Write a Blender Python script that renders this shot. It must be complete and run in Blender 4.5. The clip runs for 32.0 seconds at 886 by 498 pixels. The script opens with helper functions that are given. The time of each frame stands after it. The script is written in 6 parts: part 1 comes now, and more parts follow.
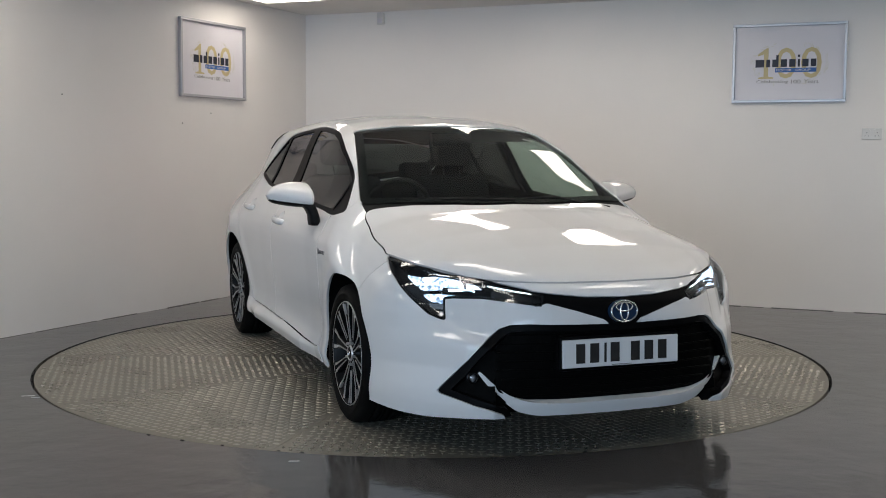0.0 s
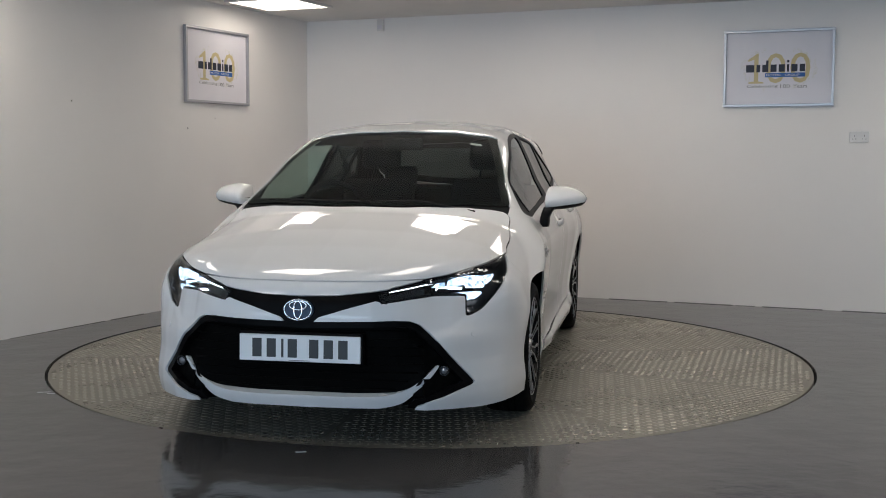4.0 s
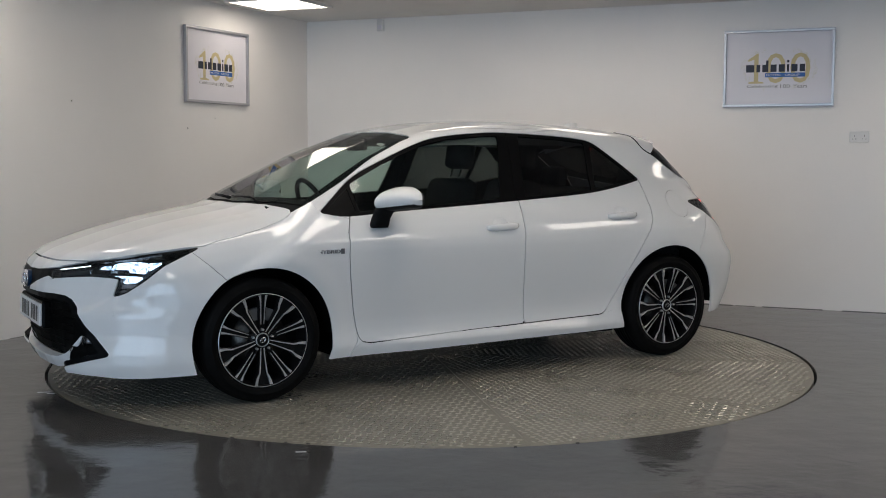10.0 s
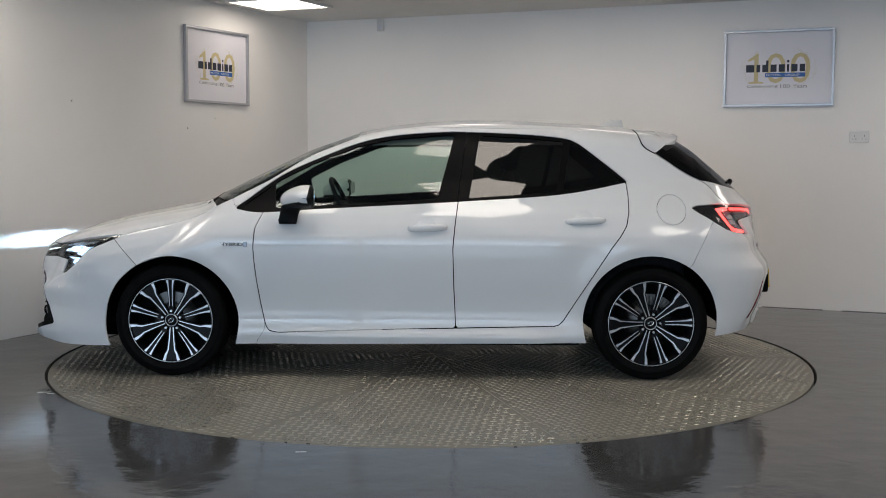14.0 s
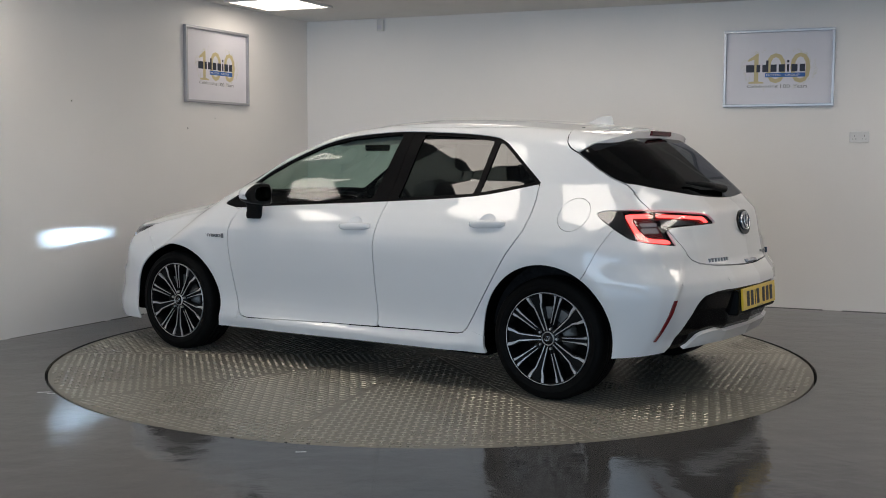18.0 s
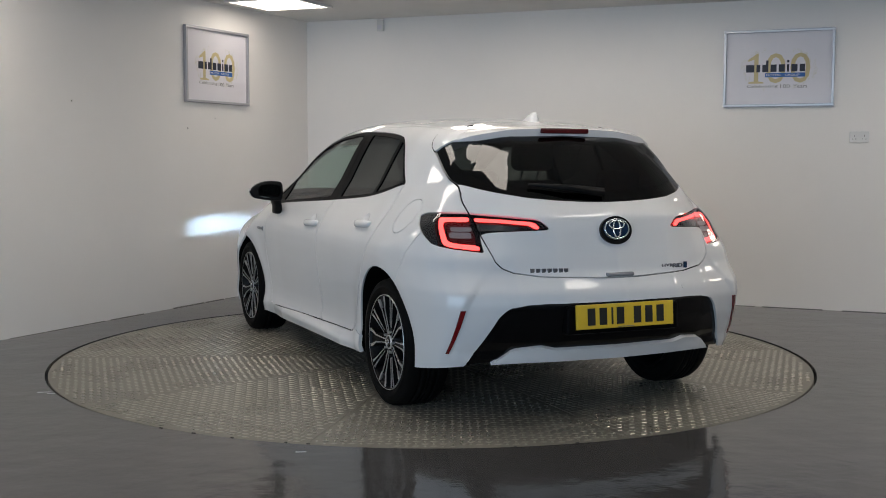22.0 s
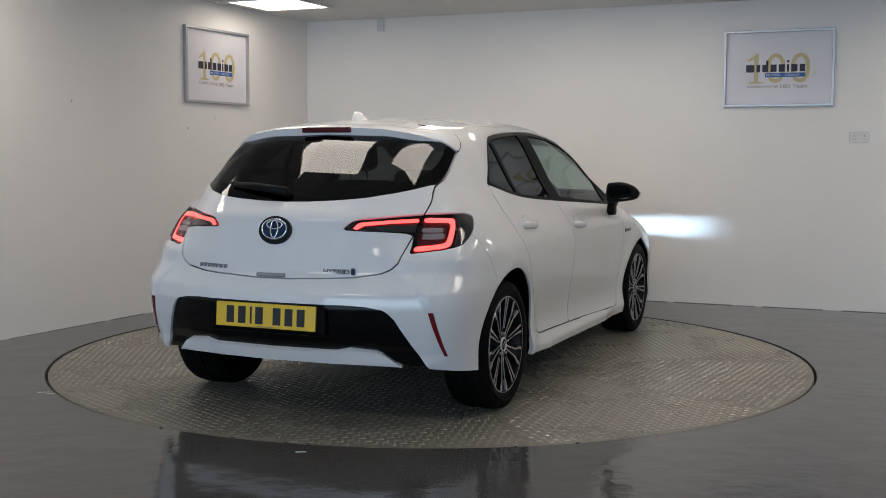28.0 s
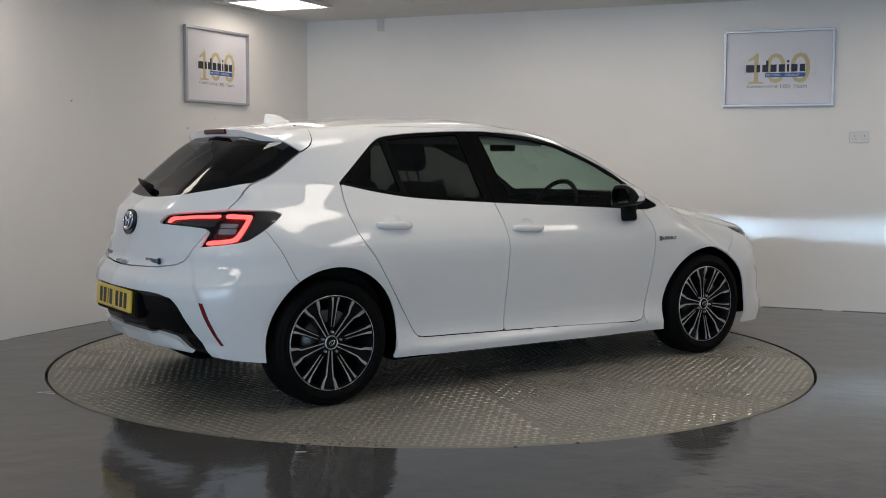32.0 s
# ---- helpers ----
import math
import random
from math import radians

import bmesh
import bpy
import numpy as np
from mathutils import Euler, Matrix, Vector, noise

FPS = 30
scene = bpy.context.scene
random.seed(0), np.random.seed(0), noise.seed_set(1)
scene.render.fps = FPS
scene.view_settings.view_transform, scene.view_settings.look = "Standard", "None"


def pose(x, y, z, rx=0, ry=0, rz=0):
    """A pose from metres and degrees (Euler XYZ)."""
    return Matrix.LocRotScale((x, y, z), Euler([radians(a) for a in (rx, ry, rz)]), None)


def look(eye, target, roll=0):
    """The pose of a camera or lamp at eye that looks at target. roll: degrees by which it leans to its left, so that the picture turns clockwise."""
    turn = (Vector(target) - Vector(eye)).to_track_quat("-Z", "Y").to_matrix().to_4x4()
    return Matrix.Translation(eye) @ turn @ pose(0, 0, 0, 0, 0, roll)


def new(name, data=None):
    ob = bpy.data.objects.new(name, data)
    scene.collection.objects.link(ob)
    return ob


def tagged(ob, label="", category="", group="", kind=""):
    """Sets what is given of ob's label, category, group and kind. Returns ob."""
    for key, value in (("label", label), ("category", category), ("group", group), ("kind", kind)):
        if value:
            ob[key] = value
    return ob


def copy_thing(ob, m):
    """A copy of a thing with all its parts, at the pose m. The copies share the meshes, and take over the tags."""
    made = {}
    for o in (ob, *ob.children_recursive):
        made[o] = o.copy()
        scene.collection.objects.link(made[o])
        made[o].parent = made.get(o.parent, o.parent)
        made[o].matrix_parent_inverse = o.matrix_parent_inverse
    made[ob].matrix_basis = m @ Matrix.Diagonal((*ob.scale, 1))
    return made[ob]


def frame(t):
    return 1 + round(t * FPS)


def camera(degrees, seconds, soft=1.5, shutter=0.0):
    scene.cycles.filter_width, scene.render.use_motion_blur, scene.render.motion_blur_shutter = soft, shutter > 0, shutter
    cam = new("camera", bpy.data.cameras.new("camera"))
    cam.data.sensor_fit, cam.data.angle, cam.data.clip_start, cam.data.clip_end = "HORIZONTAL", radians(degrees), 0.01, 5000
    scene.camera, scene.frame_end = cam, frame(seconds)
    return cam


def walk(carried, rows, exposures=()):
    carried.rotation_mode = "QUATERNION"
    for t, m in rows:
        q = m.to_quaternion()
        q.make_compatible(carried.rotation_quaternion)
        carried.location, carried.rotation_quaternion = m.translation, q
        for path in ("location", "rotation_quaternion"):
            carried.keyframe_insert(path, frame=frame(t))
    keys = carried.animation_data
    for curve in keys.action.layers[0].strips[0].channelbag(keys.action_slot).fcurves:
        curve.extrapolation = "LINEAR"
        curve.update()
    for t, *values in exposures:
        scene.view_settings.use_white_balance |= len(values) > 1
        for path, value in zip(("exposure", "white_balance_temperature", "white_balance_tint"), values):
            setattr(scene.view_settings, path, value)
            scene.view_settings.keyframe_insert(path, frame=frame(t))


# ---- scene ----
from collections import defaultdict

# camera: it stands still but for one small step back
cam = camera(43.6, 32.0, soft=0.95)


def eye_pose(e, pan, tilt, roll):
    f = Vector((math.sin(pan) * math.cos(tilt), math.cos(pan) * math.cos(tilt), math.sin(tilt)))
    return look(e, Vector(e) + 7 * f, math.degrees(roll))


NEAR = eye_pose((0.001, -6.58, 1.195), 0.00873, -0.0839, 0.00565)
STAND = eye_pose((0.0, -6.805, 1.2112), 0.009555, -0.082526, 0.003111)
walk(cam, [(0.0, NEAR), (1.4, NEAR), (1.5, NEAR), (1.6, STAND), (1.7, STAND), (32.0, STAND)], [(0.0, 0.15), (1.0, 0.08), (1.7, 0.04), (32.0, 0.04)])

# world: the closed room gets next to nothing from outside
world = bpy.data.worlds.new("world")
scene.world = world
world.use_nodes = True
world.node_tree.nodes["Background"].inputs[0].default_value = (0.75, 0.85, 1.0, 1)
world.node_tree.nodes["Background"].inputs[1].default_value = 0.25

PANEL_GLOW = 8.9
HEAD_GLOW = 11000.0


# ---- materials ----
def mat(name, color, rough=0.5, metal=0.0, **more):
    m = bpy.data.materials.new(name)
    m.use_nodes = True
    b = m.node_tree.nodes["Principled BSDF"]
    b.inputs["Base Color"].default_value = (*color, 1)
    b.inputs["Roughness"].default_value = rough
    b.inputs["Metallic"].default_value = metal
    for k, v in more.items():
        b.inputs[k.replace("_", " ")].default_value = v
    return m


def vary(m, color_a, color_b, scale=4.0, detail=6.0, rough=None, bump=0.0, bump_scale=60.0, grain=0.0, space="Object", stretch=(1, 1, 1)):
    """Two scales of noise in colour, gloss and relief."""
    nt = m.node_tree
    b = nt.nodes["Principled BSDF"]
    co = nt.nodes.new("ShaderNodeTexCoord")
    mp = nt.nodes.new("ShaderNodeMapping")
    mp.inputs["Scale"].default_value = stretch
    nt.links.new(co.outputs[space], mp.inputs[0])
    n1 = nt.nodes.new("ShaderNodeTexNoise")
    n1.inputs["Scale"].default_value, n1.inputs["Detail"].default_value = scale, detail
    nt.links.new(mp.outputs[0], n1.inputs["Vector"])
    n2 = nt.nodes.new("ShaderNodeTexNoise")
    n2.inputs["Scale"].default_value, n2.inputs["Detail"].default_value = bump_scale, 4
    nt.links.new(mp.outputs[0], n2.inputs["Vector"])
    add = nt.nodes.new("ShaderNodeMath")
    add.operation = "MULTIPLY_ADD"
    nt.links.new(n2.outputs["Fac"], add.inputs[0])
    add.inputs[1].default_value = grain
    nt.links.new(n1.outputs["Fac"], add.inputs[2])
    rmp = nt.nodes.new("ShaderNodeValToRGB")
    rmp.color_ramp.elements[0].position, rmp.color_ramp.elements[1].position = 0.3, 0.7 + grain
    rmp.color_ramp.elements[0].color, rmp.color_ramp.elements[1].color = (*color_a, 1), (*color_b, 1)
    nt.links.new(add.outputs[0], rmp.inputs[0])
    nt.links.new(rmp.outputs[0], b.inputs["Base Color"])
    if rough:
        mr = nt.nodes.new("ShaderNodeMapRange")
        mr.inputs["From Min"].default_value, mr.inputs["From Max"].default_value = 0.3, 0.7
        mr.inputs["To Min"].default_value, mr.inputs["To Max"].default_value = rough
        nt.links.new(n1.outputs["Fac"], mr.inputs["Value"])
        nt.links.new(mr.outputs[0], b.inputs["Roughness"])
    if bump:
        bp = nt.nodes.new("ShaderNodeBump")
        bp.inputs["Strength"].default_value, bp.inputs["Distance"].default_value = bump, 0.01
        nt.links.new(n2.outputs["Fac"], bp.inputs["Height"])
        nt.links.new(bp.outputs[0], b.inputs["Normal"])
    return m


def glow(name, color, strength):
    m = bpy.data.materials.new(name)
    m.use_nodes = True
    b = m.node_tree.nodes["Principled BSDF"]
    b.inputs["Base Color"].default_value = (*color, 1)
    b.inputs["Emission Color"].default_value = (*color, 1)
    b.inputs["Emission Strength"].default_value = strength
    return m


def speckle(m, scale, low, high):
    """An uneven glow, as from facets of a lit reflector."""
    nt = m.node_tree
    co = nt.nodes.new("ShaderNodeTexCoord")
    n = nt.nodes.new("ShaderNodeTexNoise")
    n.inputs["Scale"].default_value, n.inputs["Detail"].default_value = scale, 2.0
    nt.links.new(co.outputs["Object"], n.inputs["Vector"])
    mr = nt.nodes.new("ShaderNodeMapRange")
    mr.inputs["From Min"].default_value, mr.inputs["From Max"].default_value = 0.36, 0.62
    mr.inputs["To Min"].default_value, mr.inputs["To Max"].default_value = low, high
    nt.links.new(n.outputs["Fac"], mr.inputs["Value"])
    nt.links.new(mr.outputs[0], nt.nodes["Principled BSDF"].inputs["Emission Strength"])


def clear(name, color, rough=0.0, gloss=0.06):
    """A thin tinted pane: see-through with a mirror gloss."""
    m = bpy.data.materials.new(name)
    m.use_nodes = True
    nt = m.node_tree
    nt.nodes.remove(nt.nodes["Principled BSDF"])
    t = nt.nodes.new("ShaderNodeBsdfTransparent")
    t.inputs[0].default_value = (*color, 1)
    g = nt.nodes.new("ShaderNodeBsdfGlossy")
    g.inputs["Roughness"].default_value = rough
    lw = nt.nodes.new("ShaderNodeLayerWeight")
    pw = nt.nodes.new("ShaderNodeMath")
    pw.operation = "POWER"
    pw.inputs[1].default_value = 5.0
    nt.links.new(lw.outputs["Facing"], pw.inputs[0])
    fr = nt.nodes.new("ShaderNodeMath")
    fr.operation = "MULTIPLY_ADD"
    fr.inputs[1].default_value, fr.inputs[2].default_value = 0.9, gloss
    nt.links.new(pw.outputs[0], fr.inputs[0])
    mx = nt.nodes.new("ShaderNodeMixShader")
    nt.links.new(fr.outputs[0], mx.inputs[0])
    nt.links.new(t.outputs[0], mx.inputs[1])
    nt.links.new(g.outputs[0], mx.inputs[2])
    nt.links.new(mx.outputs[0], nt.nodes["Material Output"].inputs[0])
    return m


M_WALL = vary(mat("wall_paint", (0.78, 0.77, 0.74), 0.55), (0.812, 0.785, 0.757), (0.862, 0.835, 0.805), 0.9, 5, (0.45, 0.65), 0.08, 180)
M_CEIL = vary(mat("ceiling_paint", (0.75, 0.74, 0.72), 0.8), (0.70, 0.69, 0.67), (0.77, 0.76, 0.74), 1.5, 5, None, 0.1, 120)
M_FLOOR = vary(mat("floor_paint", (0.1, 0.1, 0.1), 0.12, 0.0, Specular_IOR_Level=0.38), (0.049, 0.0485, 0.049), (0.074, 0.073, 0.073), 1.3, 8, (0.06, 0.15), 0.30, 5, 0.15)
M_PLATE = vary(mat("plate_steel", (0.4, 0.39, 0.36), 0.5, 0.25), (0.185, 0.175, 0.145), (0.238, 0.225, 0.186), 1.6, 8, (0.38, 0.52), 0.06, 70, 0.25)
# the plates' steel coloured lighter, for the shine that the treads catch
M_TREAD = vary(mat("lightened_tread_steel", (0.6, 0.59, 0.56), 0.32, 0.55), (0.30, 0.284, 0.242), (0.365, 0.345, 0.296), 2.2, 6, (0.22, 0.35), 0.0, 90, 0.2)
M_RUBBERSEAL = mat("dark_gap", (0.015, 0.015, 0.015), 0.7)
M_PAINT = mat("white_car_paint", (0.73, 0.732, 0.733), 0.5, 0.0, Specular_IOR_Level=0.0, Coat_Weight=1.0, Coat_Roughness=0.02)
M_GAP = mat("black_underbody", (0.003, 0.003, 0.003), 0.8, 0.0, Specular_IOR_Level=0.05)
M_GLOSSBLACK = mat("gloss_black", (0.003, 0.003, 0.0035), 0.10, 0.0, Specular_IOR_Level=0.3)
M_MESH = vary(mat("grille_black", (0.002, 0.002, 0.002), 0.6, 0.0, Specular_IOR_Level=0.04), (0.0015, 0.0015, 0.0015), (0.003, 0.003, 0.003), 60, 3)
M_TRIM = mat("dark_lamp_trim", (0.012, 0.012, 0.013), 0.45, 0.0, Specular_IOR_Level=0.15)
M_SATIN = mat("satin_black", (0.003, 0.003, 0.0034), 0.42, 0.0, Specular_IOR_Level=0.05)
M_PLASTIC = vary(mat("black_plastic", (0.008, 0.008, 0.009), 0.5, 0.0, Specular_IOR_Level=0.1), (0.006, 0.006, 0.0065), (0.011, 0.011, 0.0115), 20, 4, (0.4, 0.6), 0.1, 400)
M_TYRE = vary(mat("tyre_rubber", (0.006, 0.006, 0.006), 0.7, 0.0, Specular_IOR_Level=0.06), (0.003, 0.003, 0.003), (0.007, 0.007, 0.007), 6, 5, (0.5, 0.75), 0.08, 120)
M_ALLOY = vary(mat("machined_alloy", (0.6, 0.6, 0.61), 0.36, 0.8), (0.54, 0.54, 0.55), (0.66, 0.66, 0.67), 40, 4, (0.30, 0.42))
M_DARKALLOY = mat("dark_alloy", (0.005, 0.005, 0.0055), 0.4, 0.0, Specular_IOR_Level=0.15)
M_STEEL = vary(mat("brake_steel", (0.1, 0.1, 0.1), 0.4, 1.0), (0.05, 0.048, 0.045), (0.10, 0.096, 0.09), 12, 4, (0.3, 0.5))
M_CALIPER = vary(mat("cast_caliper", (0.2, 0.2, 0.2), 0.5, 0.6), (0.16, 0.16, 0.158), (0.24, 0.24, 0.236), 25, 4, (0.4, 0.6))
# mirror tint darkened in place of the dark room it would reflect
M_MIRROR = mat("darkened_mirror_glass", (0.20, 0.225, 0.23), 0.03, 1.0)
M_CHROME = mat("chrome", (0.72, 0.73, 0.75), 0.1, 1.0)
M_BADGEBLUE = mat("badge_blue", (0.006, 0.025, 0.065), 0.3, 0.0, Specular_IOR_Level=0.25)
M_GLASS = clear("green_glass", (0.68, 0.80, 0.74), 0.0, 0.045)
M_SCREEN = clear("windscreen_glass", (0.54, 0.65, 0.61), 0.0, 0.038)
M_PRIVACY = clear("privacy_glass", (0.085, 0.09, 0.09), 0.0, 0.042)
M_LENS = clear("lamp_lens", (0.86, 0.88, 0.9))
M_DARKRED = mat("dark_red_lens", (0.075, 0.006, 0.008), 0.25, 0.0, Specular_IOR_Level=0.2)
M_REDLENS = mat("red_lens", (0.16, 0.004, 0.006), 0.12, 0.0, Coat_Weight=1.0)
M_REDGLOW = glow("red_light_bar", (1.0, 0.055, 0.05), 4.2)
M_DRL = glow("white_light_bar", (0.86, 0.94, 1.0), 3.4)
M_BEAM = glow("headlight_source", (0.50, 0.74, 1.0), HEAD_GLOW)
M_LAMPGLOW = glow("headlight_reflector_glow", (0.60, 0.78, 1.0), 2.6)
speckle(M_LAMPGLOW, 70.0, 0.03, 3.5)
M_SMOKE = mat("smoked_lamp_bowl", (0.05, 0.052, 0.056), 0.2, 0.5)
M_GREYLENS = mat("grey_lens", (0.4, 0.4, 0.42), 0.15, 0.6)
M_REVERSE = mat("reversing_lens_grey", (0.27, 0.25, 0.26), 0.35, 0.0, Specular_IOR_Level=0.3)
M_BADGE = mat("dulled_badge_chrome", (0.20, 0.205, 0.22), 0.28, 1.0)
M_YELLOW = mat("yellow_plate", (0.75, 0.50, 0.02), 0.35, 0.0, Coat_Weight=0.6)
M_WHITEPLATE = mat("white_plate", (0.72, 0.73, 0.74), 0.35, 0.0, Coat_Weight=0.6)
M_INK = mat("black_ink", (0.01, 0.01, 0.01), 0.45)
M_FABRIC = vary(mat("seat_fabric", (0.01, 0.01, 0.011), 0.9, 0.0, Specular_IOR_Level=0.1), (0.007, 0.007, 0.0075), (0.015, 0.015, 0.016), 60, 4, None, 0.15, 300)
M_LINING = vary(mat("roof_lining", (0.14, 0.138, 0.132), 0.95), (0.12, 0.118, 0.112), (0.16, 0.158, 0.15), 30, 3)
M_FRAME = mat("brushed_silver", (0.46, 0.46, 0.48), 0.38, 0.75)
M_POSTER = vary(mat("poster_paper", (0.69, 0.67, 0.71), 0.35), (0.68, 0.66, 0.70), (0.72, 0.70, 0.735), 3, 4, (0.3, 0.4))
M_GOLD = mat("pale_gold_print", (0.55, 0.46, 0.25), 0.5)
M_GOLDFADE = mat("faded_gold_print", (0.62, 0.60, 0.54), 0.5)
M_NAVY = mat("navy_print", (0.014, 0.018, 0.035), 0.5)
M_BLUE = mat("blue_print", (0.03, 0.12, 0.38), 0.5)
M_GREYINK = mat("grey_print", (0.18, 0.18, 0.17), 0.5)
M_SOCKET = mat("white_plastic", (0.70, 0.69, 0.67), 0.35)
M_PANELDIM = glow("led_diffuser_corner", (1.0, 0.912, 0.818), 5.6)
M_PANEL = glow("led_diffuser", (1.0, 0.912, 0.818), PANEL_GLOW)


# ---- mesh helpers ----
def finish(name, bm, material, parent=None, smooth=False):
    me = bpy.data.meshes.new(name)
    bm.normal_update()
    bm.to_mesh(me)
    bm.free()
    for m in material if isinstance(material, (list, tuple)) else [material]:
        me.materials.append(m)
    if smooth:
        me.shade_smooth()
    ob = new(name, me)
    ob.parent = parent
    return ob


def part(name, bm, material, parent, label="", smooth=False):
    ob = finish(name, bm, material, parent, smooth)
    if label:
        ob["label"] = label
    return ob


def empty(name, m=None):
    ob = new(name)
    ob.empty_display_size = 0.2
    if m is not None:
        ob.matrix_world = m
    return ob


def box(bm, lo, hi, bevel=0.0, m=None, seg=2):
    g = bmesh.ops.create_cube(bm, size=1.0)
    vs = g["verts"]
    for v in vs:
        v.co = Vector([lo[i] + (hi[i] - lo[i]) * (v.co[i] + 0.5) for i in range(3)])
    if bevel:
        es = list({e for v in vs for e in v.link_edges})
        r = bmesh.ops.bevel(bm, geom=es, offset=bevel, segments=seg, affect="EDGES", profile=0.5)
        vs = list({v for f in r["faces"] for v in f.verts} | {v for v in vs if v.is_valid})
    if m is not None:
        for v in vs:
            v.co = m @ v.co
    return vs


def cyl(bm, a, b, ra, rb=None, n=24, caps=True):
    a, b = Vector(a), Vector(b)
    rb = ra if rb is None else rb
    q = (b - a).to_track_quat("Z", "Y")
    ring = []
    for c, r in ((a, ra), (b, rb)):
        ring.append([bm.verts.new(c + q @ Vector((r * math.cos(2 * math.pi * i / n), r * math.sin(2 * math.pi * i / n), 0))) for i in range(n)])
    for i in range(n):
        bm.faces.new((ring[0][i], ring[0][(i + 1) % n], ring[1][(i + 1) % n], ring[1][i]))
    if caps:
        bm.faces.new(ring[0][::-1])
        bm.faces.new(ring[1])


def lathe(bm, prof, n=64, m=None):
    """prof: (radius, along) pairs turned round the y axis."""
    rings = []
    for r, a in prof:
        rings.append([bm.verts.new((r * math.cos(2 * math.pi * i / n), a, r * math.sin(2 * math.pi * i / n))) for i in range(n)])
    for j in range(len(prof) - 1):
        for i in range(n):
            bm.faces.new((rings[j][i], rings[j + 1][i], rings[j + 1][(i + 1) % n], rings[j][(i + 1) % n]))
    if m is not None:
        for rg in rings:
            for v in rg:
                v.co = m @ v.co


def prism(bm, pts, m, depth):
    """A flat outline in the xy plane of m, raised by depth."""
    lo = [bm.verts.new(m @ Vector((x, y, 0))) for x, y in pts]
    hi = [bm.verts.new(m @ Vector((x, y, depth))) for x, y in pts]
    n = len(pts)
    bm.faces.new(lo[::-1])
    bm.faces.new(hi)
    for i in range(n):
        bm.faces.new((lo[i], lo[(i + 1) % n], hi[(i + 1) % n], hi[i]))


def tube(bm, pts, r, n=8, closed=False):
    pts = [Vector(q) for q in pts]
    rings = []
    k = len(pts)
    for i, c in enumerate(pts):
        d = (pts[(i + 1) % k] - pts[i - 1]) if closed else (pts[min(i + 1, k - 1)] - pts[max(i - 1, 0)])
        q = d.to_track_quat("Z", "Y")
        rr = r[i] if isinstance(r, (list, tuple)) else r
        rings.append([bm.verts.new(c + q @ Vector((rr * math.cos(2 * math.pi * j / n), rr * math.sin(2 * math.pi * j / n), 0))) for j in range(n)])
    for i in range(k if closed else k - 1):
        a, b = rings[i], rings[(i + 1) % k]
        for j in range(n):
            bm.faces.new((a[j], a[(j + 1) % n], b[(j + 1) % n], b[j]))
    if not closed:
        bm.faces.new(rings[0][::-1])
        bm.faces.new(rings[-1])


def letters(name, text, width, height, depth, material, parent, m, bold=0.0):
    """Raised writing in the built-in letters, turned into a mesh and fitted to a width and height about m's origin."""
    cu = bpy.data.curves.new(name, "FONT")
    cu.body, cu.size, cu.extrude, cu.offset = text, 1.0, 0.0, bold
    cu.resolution_u = 3
    tmp = bpy.data.objects.new(name, cu)
    scene.collection.objects.link(tmp)
    me = bpy.data.meshes.new_from_object(tmp.evaluated_get(bpy.context.evaluated_depsgraph_get()))
    bpy.data.objects.remove(tmp)
    xs, ys = [v.co.x for v in me.vertices], [v.co.y for v in me.vertices]
    kx, ky = width / (max(xs) - min(xs)), height / (max(ys) - min(ys))
    cx, cy = (max(xs) + min(xs)) / 2, (max(ys) + min(ys)) / 2
    bm = bmesh.new()
    bm.from_mesh(me)
    for v in bm.verts:
        v.co = Vector(((v.co.x - cx) * kx, (v.co.y - cy) * ky, 0))
    g = bmesh.ops.extrude_face_region(bm, geom=bm.faces[:])
    for v in g["geom"]:
        if isinstance(v, bmesh.types.BMVert):
            v.co.z += depth
    bmesh.ops.recalc_face_normals(bm, faces=bm.faces)
    bm.transform(m)
    if m.determinant() < 0:
        bmesh.ops.reverse_faces(bm, faces=bm.faces)
    bpy.data.meshes.remove(me)
    return finish(name, bm, material, parent)


# ---- the room ----
CORNER = Vector((-1.19, 3.80))
LEFT_DIR = (Vector((-2.846, 0.444)) - CORNER).normalized()
RIGHT_DIR = (Vector((3.56, 1.81)) - CORNER).normalized()
HIGH = 2.48
LEFT_IN = Vector((-LEFT_DIR.y, LEFT_DIR.x))
RIGHT_IN = Vector((RIGHT_DIR.y, -RIGHT_DIR.x))
LEFT_LEN, RIGHT_LEN = 13.5, 9.0


def wall_pose(direction, inward, along, z, off=0.0):
    """x along the wall, y up, z out of the wall into the room."""
    o = CORNER + direction * along + inward * off
    x = Vector((direction.x, direction.y, 0))
    n = Vector((inward.x, inward.y, 0))
    y = n.cross(x)
    if y.z < 0:
        x, y = -x, -y
    m = Matrix.Identity(4)
    for i in range(3):
        m[i][0], m[i][1], m[i][2] = x[i], y[i], n[i]
    m.translation = (o.x, o.y, z)
    return m


